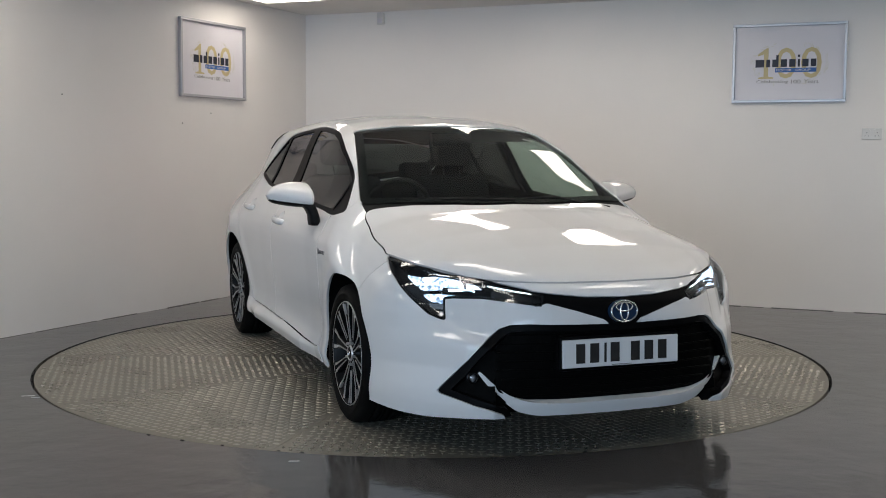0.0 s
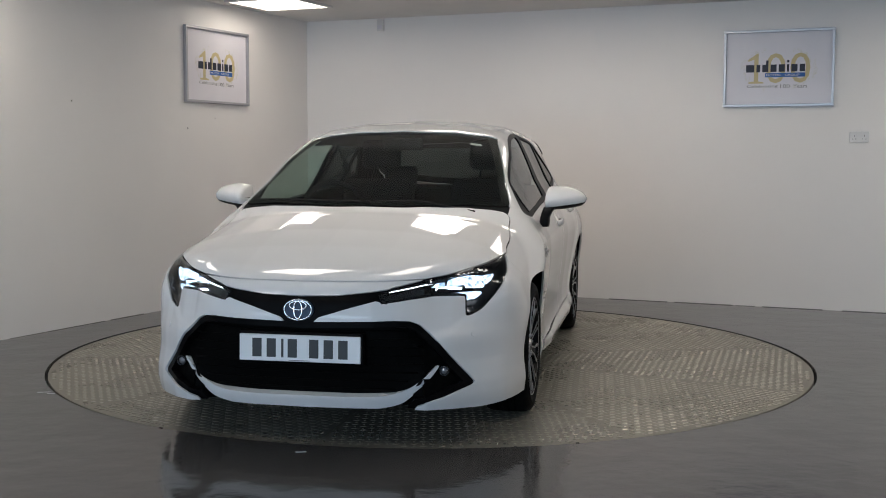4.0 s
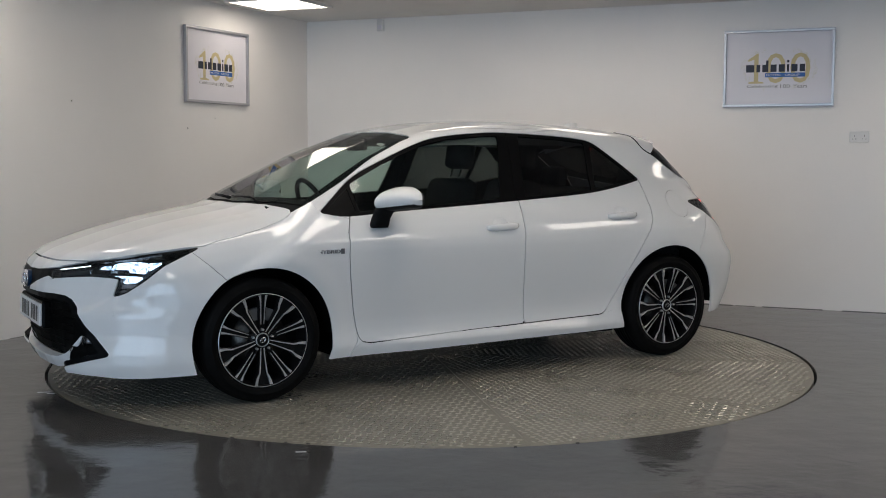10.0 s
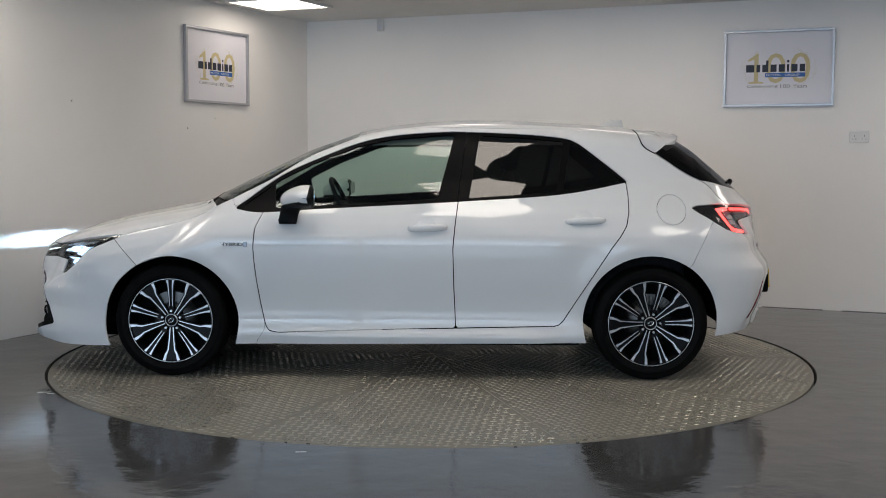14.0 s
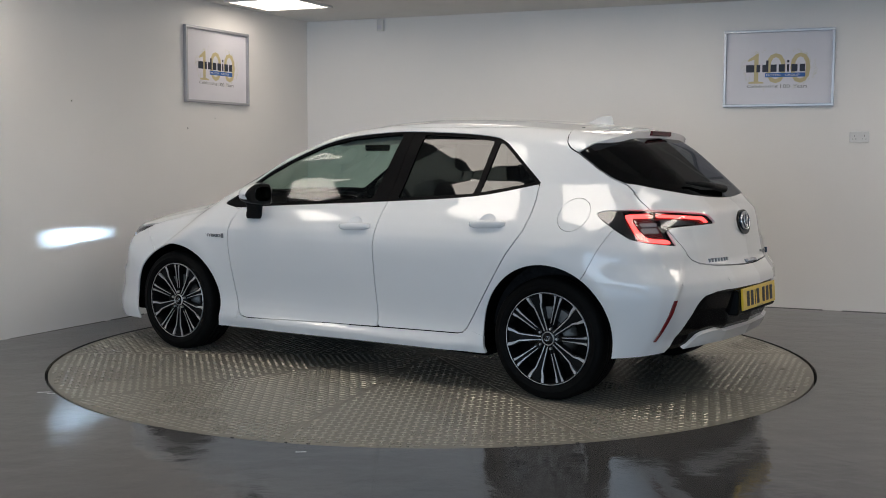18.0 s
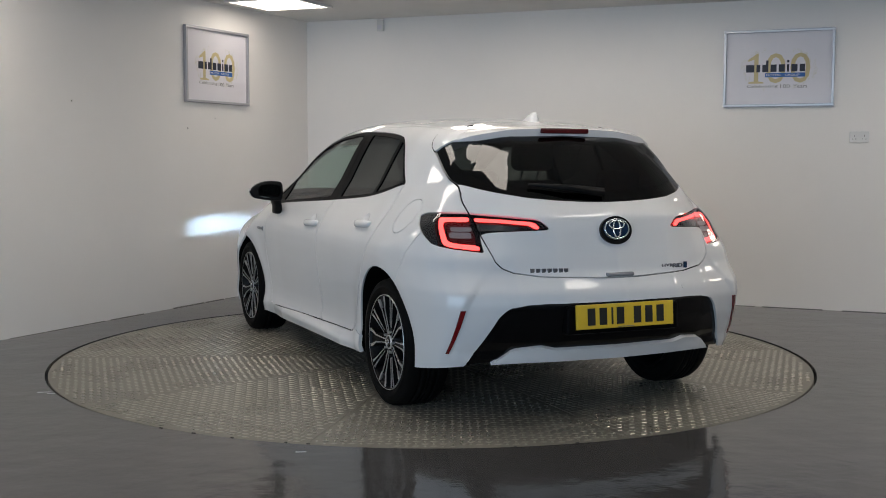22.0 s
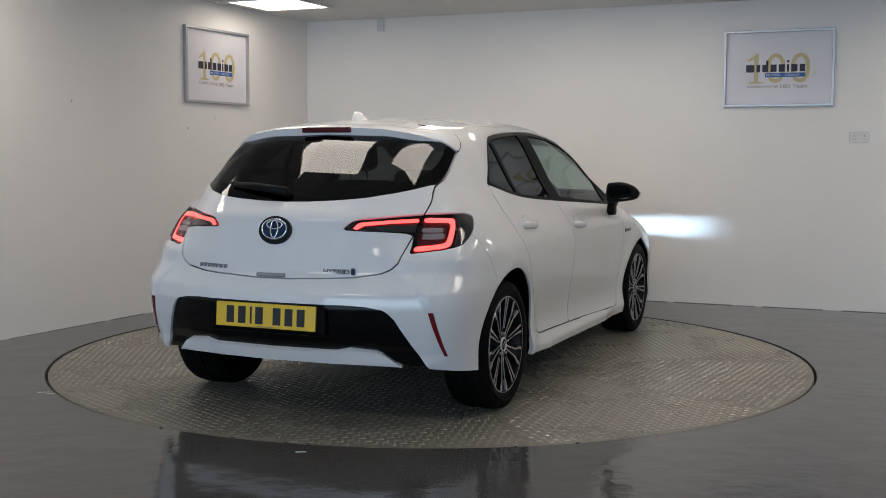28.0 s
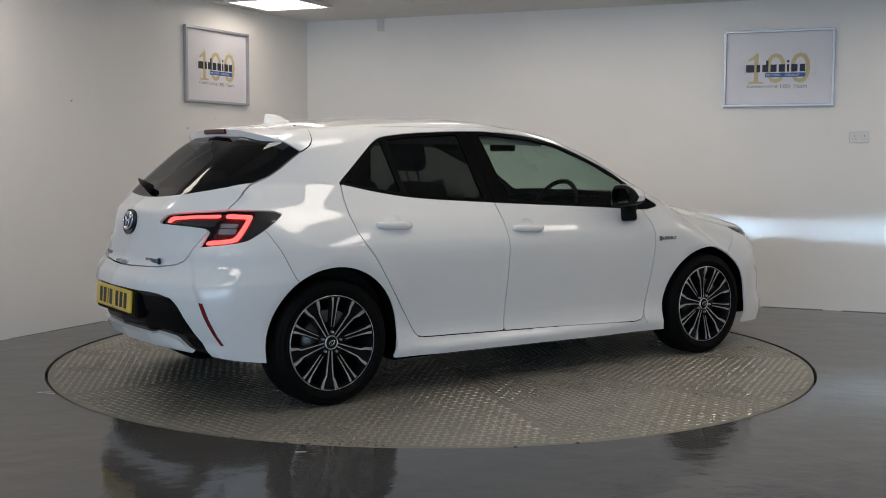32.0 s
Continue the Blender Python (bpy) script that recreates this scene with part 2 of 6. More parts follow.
def wall(name, direction, inward, a, b, label, holes=()):
    bm = bmesh.new()
    th = 0.15
    lo, hi = min(a, b), max(a, b)
    for s, e, z0, z1 in ([(lo, hi, -0.05, HIGH + 0.1)] if not holes else holes):
        c = [CORNER + direction * s, CORNER + direction * e, CORNER + direction * e - inward * th, CORNER + direction * s - inward * th]
        vs = [bm.verts.new((q.x, q.y, z)) for z in (z0, z1) for q in c]
        for f in ((0, 1, 2, 3), (7, 6, 5, 4), (0, 4, 5, 1), (1, 5, 6, 2), (2, 6, 7, 3), (3, 7, 4, 0)):
            bm.faces.new([vs[i] for i in f])
    bmesh.ops.recalc_face_normals(bm, faces=bm.faces)
    return tagged(finish(name, bm, M_WALL), label, "wall", kind="structure")


wall("wall_west", LEFT_DIR, LEFT_IN, -0.15, LEFT_LEN, "white painted plaster wall with small scuffs")
wall("wall_north", RIGHT_DIR, RIGHT_IN, 0.0, RIGHT_LEN, "white painted plaster wall beside the turntable")
PA = CORNER + LEFT_DIR * LEFT_LEN
PB = CORNER + RIGHT_DIR * RIGHT_LEN
PD = PB + LEFT_DIR * LEFT_LEN


def slab(bm, pts, z0, z1):
    n = len(pts)
    lo = [bm.verts.new((q[0], q[1], z0)) for q in pts]
    hi = [bm.verts.new((q[0], q[1], z1)) for q in pts]
    bm.faces.new(lo[::-1])
    bm.faces.new(hi)
    for i in range(n):
        bm.faces.new((lo[i], lo[(i + 1) % n], hi[(i + 1) % n], hi[i]))


def straight_wall(name, a, b, pieces, label):
    """A wall from a to b; pieces: from, to (metres along it), bottom, top."""
    d = (b - a).normalized()
    n = Vector((d.y, -d.x))
    bm = bmesh.new()
    for s, e, z0, z1 in pieces:
        slab(bm, [a + d * s, a + d * e, a + d * e + n * 0.15, a + d * s + n * 0.15], z0, z1)
    bmesh.ops.recalc_face_normals(bm, faces=bm.faces)
    return tagged(finish(name, bm, M_WALL), label, "wall", kind="structure")


EAST_LEN, SOUTH_LEN = (PD - PB).length, (PD - PA).length
straight_wall("wall_east", PD, PB, [(-0.15, EAST_LEN + 0.15, -0.05, HIGH + 0.1)], "plain white wall closing the room")
WINDOWS = ((0.6, 3.1), (3.25, 5.75), (5.9, 8.4))
WZ0, WZ1 = 0.35, 2.2
pieces = [(0, 0.6, -0.05, HIGH + 0.1), (3.1, 3.25, -0.05, HIGH + 0.1), (5.75, 5.9, -0.05, HIGH + 0.1), (8.4, SOUTH_LEN, -0.05, HIGH + 0.1)]
pieces += [(a, b, z0, z1) for a, b in WINDOWS for z0, z1 in ((-0.05, WZ0), (WZ1, HIGH + 0.1))]
straight_wall("wall_south", PA, PD, pieces, "plain white wall with three window openings")
SD = (PD - PA).normalized()
SN = Vector((-SD.y, SD.x))
for a, b in WINDOWS:
    day = bpy.data.lights.new("daylight", "AREA")
    day.shape, day.size, day.size_y, day.energy, day.color = "RECTANGLE", b - a, WZ1 - WZ0, 72.0, (0.56, 0.76, 1.0)
    dl = new("daylight", day)
    mid = PA + SD * (a + b) / 2
    dl.matrix_world = look((mid.x - SN.x * 0.05, mid.y - SN.y * 0.05, (WZ0 + WZ1) / 2), (mid.x + SN.x, mid.y + SN.y, (WZ0 + WZ1) / 2))
    tagged(dl, "daylight in the window opening", "window light", kind="structure")

RADIUS = 2.25


def floor_ring():
    bm = bmesh.new()
    n = 128
    corners = [CORNER, PA, PD, PB]
    big = RADIUS + 0.017

    def edge_at(a):
        d = Vector((math.cos(a), math.sin(a)))
        best = None
        for i in range(4):
            p, q = corners[i], corners[(i + 1) % 4]
            e = q - p
            den = d.x * e.y - d.y * e.x
            if abs(den) < 1e-9:
                continue
            s = (p.x * e.y - p.y * e.x) / den
            u = (p.x * d.y - p.y * d.x) / den
            if s > 0 and -1e-6 <= u <= 1 + 1e-6 and (best is None or s < best):
                best = s
        return d * (best + 0.1)

    angles = sorted([2 * math.pi * i / n for i in range(n)] + [math.atan2(c.y, c.x) % (2 * math.pi) for c in corners])
    inner = [bm.verts.new((big * math.cos(a), big * math.sin(a), 0)) for a in angles]
    deep = [bm.verts.new((big * math.cos(a), big * math.sin(a), -0.08)) for a in angles]
    outer = [bm.verts.new((*edge_at(a), 0)) for a in angles]
    k = len(angles)
    for i in range(k):
        j = (i + 1) % k
        bm.faces.new((inner[i], outer[i], outer[j], inner[j]))
        bm.faces.new((deep[i], inner[i], inner[j], deep[j]))
    bm.faces.new(deep)
    bmesh.ops.recalc_face_normals(bm, faces=bm.faces)
    return tagged(finish("floor", bm, M_FLOOR), "glossy dark grey painted concrete floor, faintly stained", "floor", kind="structure")


floor_ring()
bm = bmesh.new()
slab(bm, [CORNER - LEFT_DIR * 0.2 - RIGHT_DIR * 0.2, PA - RIGHT_DIR * 0.2, PD, PB - LEFT_DIR * 0.2], HIGH, HIGH + 0.1)
bmesh.ops.recalc_face_normals(bm, faces=bm.faces)
tagged(finish("ceiling", bm, M_CEIL), "plain off-white ceiling", "ceiling", kind="structure")


def ceiling_panel(along_l, along_r, w=0.575, d=0.575):
    o = CORNER + LEFT_DIR * along_l + RIGHT_DIR * along_r
    x, y = RIGHT_DIR * w, LEFT_DIR * d
    root = empty("ceiling_light", Matrix.Translation((o.x, o.y, HIGH)))
    bm = bmesh.new()
    slab(bm, [(0, 0), x, x + y, y], -0.012, -0.004)
    bmesh.ops.recalc_face_normals(bm, faces=bm.faces)
    part("diffuser", bm, M_PANELDIM if along_r < 0.5 and along_l < 1 else M_PANEL, root, "glowing white diffuser")
    bm = bmesh.new()
    fx, fy = RIGHT_DIR * 0.025, LEFT_DIR * 0.025
    for q in ([-fx - fy, x + fx - fy, x + fx, -fx], [y - fx, y + x + fx, y + x + fx + fy, y - fx + fy],
              [-fx, Vector((0, 0)), y, y - fx], [x, x + fx, x + fx + y, x + y]):
        slab(bm, q, -0.02, 0.0)
    bmesh.ops.recalc_face_normals(bm, faces=bm.faces)
    part("frame", bm, M_SOCKET, root, "thin white frame")
    tagged(root, "flat white LED panel light fixed to the ceiling, seen or added", "ceiling light", "ceiling lights")


# panels past 5.7 along the north wall are added, unseen, to brighten it
PANELS = [(0.95, 0.22), (1.14, 2.0), (1.14, 3.25), (0.62, 5.75), (0.62, 7.2), (2.4, 5.9), (4.0, 6.4)] + [(4.0, b) for b in (0.22, 2.0, 3.25, 5.0)] + [(7.0, 2.0), (7.0, 3.25)]
for a, b in PANELS:
    ceiling_panel(a, b)


def framed_poster(direction, inward, along, z, w, h):
    root = empty("framed_poster", wall_pose(direction, inward, along, z))
    bm = bmesh.new()
    t = 0.022
    for lo, hi in (((-w / 2, -h / 2, 0), (w / 2, -h / 2 + t, 0.032)), ((-w / 2, h / 2 - t, 0), (w / 2, h / 2, 0.032)),
                   ((-w / 2, -h / 2 + t, 0), (-w / 2 + t, h / 2 - t, 0.032)), ((w / 2 - t, -h / 2 + t, 0), (w / 2, h / 2 - t, 0.032))):
        box(bm, lo, hi, 0.003)
    part("frame", bm, M_FRAME, root, "silver snap frame")
    bm = bmesh.new()
    box(bm, (-w / 2 + t, -h / 2 + t, 0.001), (w / 2 - t, h / 2 - t, 0.010))
    part("sheet", bm, M_POSTER, root, "pale printed poster sheet")
    k = w / 0.84

    def at(x, y, dz=0.0105):
        return Matrix.Translation((x * k, y * k, dz))

    # faint wreath of strokes round the figures
    rnd = random.Random(5)
    bm = bmesh.new()
    for _ in range(150):
        q = rnd.uniform(0, 2 * math.pi)
        rr = rnd.uniform(0.90, 1.06)
        c = at(0.0 + 0.275 * rr * math.cos(q), -0.005 + 0.165 * rr * math.sin(q), 0.0102) @ Matrix.Rotation(q + rnd.uniform(0.5, 1.4), 4, "Z")
        if abs(math.cos(q)) > 0.35:
            box(bm, (-0.010 * k, -0.0016 * k, -0.0004), (0.010 * k, 0.0016 * k, 0.0004), 0, c)
    tagged(part("wreath", bm, M_GOLDFADE, root), "faint gold wreath of small strokes", kind="stuff")
    for ch, x, wd in (("0", -0.02, 0.150), ("0", 0.165, 0.150)):
        letters("figure", ch, wd * k, 0.235 * k, 0.0006, M_GOLD, root, at(x, 0.0, 0.0104), 0.0)
    bm = bmesh.new()
    prism(bm, [(-0.185 * k, -0.1175 * k), (-0.185 * k, 0.070 * k), (-0.232 * k, 0.055 * k), (-0.232 * k, 0.068 * k), (-0.165 * k, 0.1175 * k), (-0.152 * k, 0.1175 * k), (-0.152 * k, -0.1175 * k)], Matrix.Translation((0, 0, 0.0104)), 0.0006)
    prism(bm, [(-0.226 * k, -0.1175 * k), (-0.1855 * k, -0.1175 * k), (-0.1855 * k, -0.100 * k), (-0.226 * k, -0.107 * k)], Matrix.Translation((0, 0, 0.0104)), 0.0006)
    prism(bm, [(-0.1515 * k, -0.1175 * k), (-0.112 * k, -0.1175 * k), (-0.112 * k, -0.107 * k), (-0.1515 * k, -0.100 * k)], Matrix.Translation((0, 0, 0.0104)), 0.0006)
    part("figure", bm, M_GOLD, root)
    # the maker's name as plain rounded blocks of its letters' size
    x = -0.247
    for wd, up in ((0.064, 0), (0.028, 0), (0.046, 1), (0.046, 0), (0.046, 0), (0.016, 2), (0.046, 0), (0.040, 0)):
        bm = bmesh.new()
        box(bm, (x * k, -0.029 * k, 0.0112), ((x + wd) * k, 0.029 * k, 0.0126), 0.0)
        if up == 1:
            box(bm, ((x + wd - 0.018) * k, 0.029 * k, 0.0112), ((x + wd) * k, 0.062 * k, 0.0126), 0.0)
        if up == 2:
            box(bm, (x * k, 0.042 * k, 0.0112), ((x + wd) * k, 0.062 * k, 0.0126), 0.0)
        part("name_block", bm, M_NAVY, root, "dark blue block of lettering")
        x += wd + 0.0165
    bm = bmesh.new()
    box(bm, (-0.100 * k, -0.070 * k, 0.0112), (0.202 * k, -0.038 * k, 0.0124))
    part("blue_band", bm, M_BLUE, root, "blue band")
    for word, cx, wd in (("MOTOR", -0.035, 0.11), ("GROUP", 0.105, 0.11)):
        letters("band_word", word, wd * k, 0.017 * k, 0.0004, M_POSTER, root, at(cx, -0.054, 0.0125))
    for word, cx, wd in (("Celebrating", -0.12, 0.235), ("100", 0.055, 0.072), ("Years", 0.168, 0.105)):
        letters("caption_word", word, wd * k, 0.030 * k, 0.0004, M_GREYINK, root, at(cx, -0.142, 0.0102))
    return root


tagged(framed_poster(LEFT_DIR, LEFT_IN, 1.397, 1.958, 0.85, 0.615), "silver-framed dealership poster on the wall by the corner", "framed poster", "wall posters")
tagged(framed_poster(RIGHT_DIR, RIGHT_IN, 4.295, 1.932, 0.855, 0.612), "silver-framed dealership poster above a wall socket", "framed poster", "wall posters")

# broken dark strips put in for the shaded gap where walls meet the floor
rnd = random.Random(11)
for direction, inward, a0, a1, nm in ((RIGHT_DIR, RIGHT_IN, 0.02, 6.5, "gap_shade_north"), (LEFT_DIR, LEFT_IN, 0.02, 5.5, "gap_shade_west")):
    bm = bmesh.new()
    m = wall_pose(direction, inward, 0.0, 0.0)
    sgn = 1.0 if (m.to_3x3() @ Vector((1, 0, 0))).xy.dot(direction) > 0 else -1.0
    a = a0
    while a < a1:
        b = min(a + rnd.uniform(0.12, 0.7), a1)
        lo, hi = sorted((a * sgn, b * sgn))
        box(bm, (lo, -0.002, -0.002), (hi, rnd.uniform(0.002, 0.005), 0.003), 0, m)
        a = b + rnd.choice((0.02, 0.06, 0.15, 0.35))
    tagged(finish(nm, bm, M_GREYINK), "dark broken strip for the shaded gap at the foot of the white wall", "trim", kind="structure")

# double socket
root = empty("wall_socket", wall_pose(RIGHT_DIR, RIGHT_IN, 4.92, 1.381))
bm = bmesh.new()
box(bm, (-0.073, -0.043, 0), (0.073, 0.043, 0.012), 0.005)
part("plate", bm, M_SOCKET, root)
for sx in (-0.037, 0.037):
    bm = bmesh.new()
    box(bm, (sx - 0.008 + (0.018 if sx < 0 else -0.018), 0.012, 0.012), (sx + 0.008 + (0.018 if sx < 0 else -0.018), 0.033, 0.016), 0.002)
    part("switch", bm, M_SOCKET, root)
    for dx, dy, w, h in ((0, 0.008, 0.004, 0.010), (-0.012, -0.016, 0.008, 0.004), (0.012, -0.016, 0.008, 0.004)):
        bm = bmesh.new()
        box(bm, (sx + dx - w / 2, dy - h / 2, 0.0115), (sx + dx + w / 2, dy + h / 2, 0.0126))
        part("pin_hole", bm, M_INK, root, "dark pin hole")
tagged(root, "white plastic double wall socket", "socket")

# alarm sensor high on the wall
root = empty("alarm_sensor", wall_pose(RIGHT_DIR, RIGHT_IN, 0.78, 2.415))
bm = bmesh.new()
box(bm, (-0.032, -0.055, 0), (0.032, 0.055, 0.045), 0.012, None, 3)
part("housing", bm, M_SOCKET, root, smooth=True)
bm = bmesh.new()
box(bm, (-0.022, -0.04, 0.043), (0.022, 0.0, 0.049), 0.004)
part("lens", bm, M_POSTER, root, "milky sensor lens")
tagged(root, "small white alarm sensor under the ceiling", "sensor")

# small plug holes left in the walls
for k, (d, i, a, z) in enumerate(((LEFT_DIR, LEFT_IN, 3.05, 1.60), (LEFT_DIR, LEFT_IN, 1.78, 1.44), (LEFT_DIR, LEFT_IN, 1.42, 1.53))):
    bm = bmesh.new()
    cyl(bm, (0, 0, -0.002), (0, 0, 0.0015), 0.006, n=10)
    ob = finish("wall_plug", bm, M_GREYINK)
    ob.matrix_world = wall_pose(d, i, a, z)
    tagged(ob, "small dark screw hole in the white wall", "screw hole", "wall screw holes")

# small dark dabs of filler along the pit's rim, and pale scrapes in the floor paint
for x, y, w in ((-1.213, -1.918, 0.016), (-1.048, -2.010, 0.018), (-0.865, -2.089, 0.014), (-0.622, -2.170, 0.013), (-0.524, -2.195, 0.016), (0.35, -2.24, 0.012), (0.62, -2.175, 0.015)):
    bm = bmesh.new()
    w *= 0.55
    box(bm, (-w, -0.004, -0.001), (w, 0.004, 0.003), 0.002, Matrix.Translation((x, y, 0)) @ Matrix.Rotation(math.atan2(y, x) + math.pi / 2, 4, "Z"))
    tagged(finish("filler_dab", bm, M_RUBBERSEAL), "small dark dab of filler at the edge of the turntable pit", "filler dab", "filler dabs on the floor")
for x, y, w, d, a in ((-2.00, -1.165, 0.032, 0.004, 12), (-1.95, -1.20, 0.022, 0.003, -8), (-0.54, -2.322, 0.022, 0.003, 4)):
    bm = bmesh.new()
    box(bm, (-w, -d, -0.001), (w, d, 0.0015), 0.001, Matrix.Translation((x, y, 0)) @ Matrix.Rotation(math.radians(a), 4, "Z"))
    tagged(finish("paint_scrape", bm, M_SOCKET), "pale scrape in the grey floor paint", "scrape", "scrapes on the floor")

# ---- the turntable ----
turntable = empty("turntable")
tagged(turntable, "round steel tread-plate car turntable flush with the floor", "turntable")
SEAM = 34.6


def sector_points(a0, a1, inset=0.0015, steps=20):
    """Outline of one wedge-shaped plate between two angles."""
    mid_a = (a0 + a1) / 2
    arc = [mid_a + (a1 - a0) / 2 * t for t in np.linspace(-1, 1, steps)]
    pts = [(RADIUS * math.cos(a), RADIUS * math.sin(a)) for a in arc]
    shift = inset / math.sin((a1 - a0) / 2)
    c = (shift * math.cos(mid_a), shift * math.sin(mid_a))
    out = [c]
    for a, q in zip(arc, pts):
        out.append(q)
    e0, e1 = (-math.sin(a0) * inset, math.cos(a0) * inset), (math.sin(a1) * inset, -math.cos(a1) * inset)
    out[1] = (out[1][0] + e0[0], out[1][1] + e0[1])
    out[-1] = (out[-1][0] + e1[0], out[-1][1] + e1[1])
    return out


for k in range(10):
    a0, a1 = math.radians(SEAM + 36 * k), math.radians(SEAM + 36 * (k + 1))
    bm = bmesh.new()
    slab(bm, sector_points(a0, a1), -0.04, -0.004)
    part("deck_plate", bm, M_PLATE, turntable, "worn wedge-shaped steel plate")
bm = bmesh.new()
slab(bm, [(2.2 * math.cos(2 * math.pi * i / 96), 2.2 * math.sin(2 * math.pi * i / 96)) for i in range(96)], -0.07, -0.045)
part("under_frame", bm, M_RUBBERSEAL, turntable, "dark frame under the plates")
# ---- the car ----
def lerp_table(t, x):
    a = np.array(t, float)
    o = np.argsort(a[:, 0])
    return np.interp(x, a[o, 0], a[o, 1])


def smooth_table(t, n=1600):
    """A table of (x, value) rounded off between its rows."""
    a = np.array(sorted(t), float)
    x = np.linspace(a[0, 0], a[-1, 0], n)
    y = np.interp(x, a[:, 0], a[:, 1])
    k = max(3, int(n * 0.035)) | 1
    w = np.hanning(k + 2)[1:-1]
    w /= w.sum()
    ye = np.concatenate([2 * y[0] - y[1:k // 2 + 1][::-1], y, 2 * y[-1] - y[-k // 2:-1][::-1]])
    return x, np.convolve(ye, w, "valid")[:n]


def tab(t):
    x, y = smooth_table(t)
    return lambda q: np.interp(q, x, y)


HOOD_Z = tab([(2.6, 0.42), (2.42, 0.57), (2.30, 0.665), (2.16, 0.738), (1.90, 0.822), (1.67, 0.880), (1.374, 0.936), (1.20, 0.965), (0.9, 1.0)])
HOOD_CROWN = tab([(0, 0), (0.3, 0.008), (0.5, 0.028), (0.6, 0.046), (0.7, 0.078), (0.76, 0.108), (0.80, 0.15), (0.84, 0.21), (0.88, 0.34), (1.0, 0.8)])
CABIN_Z = tab([(1.7, 0.72), (1.25, 0.965), (1.0, 1.092), (0.628, 1.270), (0.342, 1.370), (0.15, 1.408), (-0.06, 1.430), (-0.3, 1.440), (-0.6, 1.436),
               (-0.9, 1.423), (-1.2, 1.401), (-1.40, 1.372), (-1.5, 1.338), (-1.6, 1.276), (-1.75, 1.150), (-1.9, 1.018), (-2.1, 0.84)])
CABIN_CROWN = tab([(0, 0), (0.3, 0.012), (0.5, 0.040), (0.6, 0.064), (0.7, 0.098), (0.8, 0.15), (1.0, 0.3)])
SIDE_MAX = tab([(2.3, 0.80), (2.0, 0.85), (1.7, 0.897), (1.32, 0.904), (1.0, 0.884), (0.6, 0.873), (0.0, 0.873), (-0.5, 0.876), (-0.95, 0.888), (-1.32, 0.904),
                (-1.6, 0.895), (-1.85, 0.875), (-2.1, 0.84)])
SIDE_Z = tab([(0.0, -0.05), (0.18, -0.036), (0.235, -0.020), (0.27, -0.026), (0.31, -0.034), (0.36, -0.036), (0.42, -0.031), (0.55, -0.014), (0.68, -0.002), (0.74, 0.0), (0.79, -0.006),
              (0.84, -0.022), (0.90, -0.050), (0.95, -0.082), (1.0, -0.108), (1.1, -0.160), (1.2, -0.208), (1.3, -0.258), (1.4, -0.32), (1.6, -0.45)])
TUCK = tab([(2.3, 0.10), (1.2, 0.095), (0.9, 0.075), (0.5, 0.045), (0.0, 0.03), (-0.6, 0.03), (-1.1, 0.03), (-1.35, 0.06), (-1.5, 0.088), (-1.7, 0.125), (-1.9, 0.145), (-2.1, 0.15)])
FRONT_X = tab([(0.0, 2.18), (0.14, 2.215), (0.22, 2.255), (0.35, 2.280), (0.45, 2.290), (0.56, 2.290), (0.62, 2.278), (0.67, 2.252), (0.72, 2.215), (0.9, 2.0)])
# the nose is boxy low down and swept back round the lamps
FRONT_LOW = tab([(0.0, 0.09), (0.19, 0.09), (0.27, 0.072), (0.36, 0.025), (0.44, 0.015), (0.50, 0.0), (1.0, 0.0)])
FRONT_HIGH = tab([(0.0, 0.0), (0.47, 0.0), (0.55, 0.04), (0.63, 0.062), (0.70, 0.058), (0.76, 0.02), (0.80, 0.0), (1.0, 0.0)])
FRONT_D = tab([(0, 0), (0.2, 0.010), (0.3, 0.026), (0.4, 0.055), (0.5, 0.100), (0.6, 0.172), (0.66, 0.24), (0.72, 0.31), (0.78, 0.395), (0.83, 0.48), (0.87, 0.58), (0.90, 0.74), (0.95, 1.3)])
REAR_X = tab([(0.0, -1.93), (0.24, -1.985), (0.30, -2.02), (0.38, -2.06), (0.46, -2.085), (0.55, -2.100), (0.61, -2.092), (0.66, -2.055), (0.70, -2.030), (0.80, -2.012), (0.88, -2.0),
              (0.94, -1.985), (1.0, -1.945), (1.1, -1.93), (1.5, -1.93)])
REAR_SWEEP = tab([(0.0, 0.0), (0.76, 0.0), (0.80, 0.02), (0.86, 0.055), (0.95, 0.085), (1.08, 0.12), (1.4, 0.12)])
REAR_D = tab([(0, 0), (0.3, 0.026), (0.5, 0.075), (0.65, 0.14), (0.74, 0.182), (0.80, 0.245), (0.84, 0.32), (0.88, 0.45), (0.95, 1.0)])

FLARE = tab([(1.3, 0.0), (1.0, 0.022), (0.5, 0.03), (0.2, 0.026), (-0.2, 0.012), (-0.6, 0.0), (-2.0, 0.0)])


def smax(a, b, k):
    h = np.clip(0.5 + 0.5 * (a - b) / k, 0, 1)
    return b * (1 - h) + a * h + k * h * (1 - h)


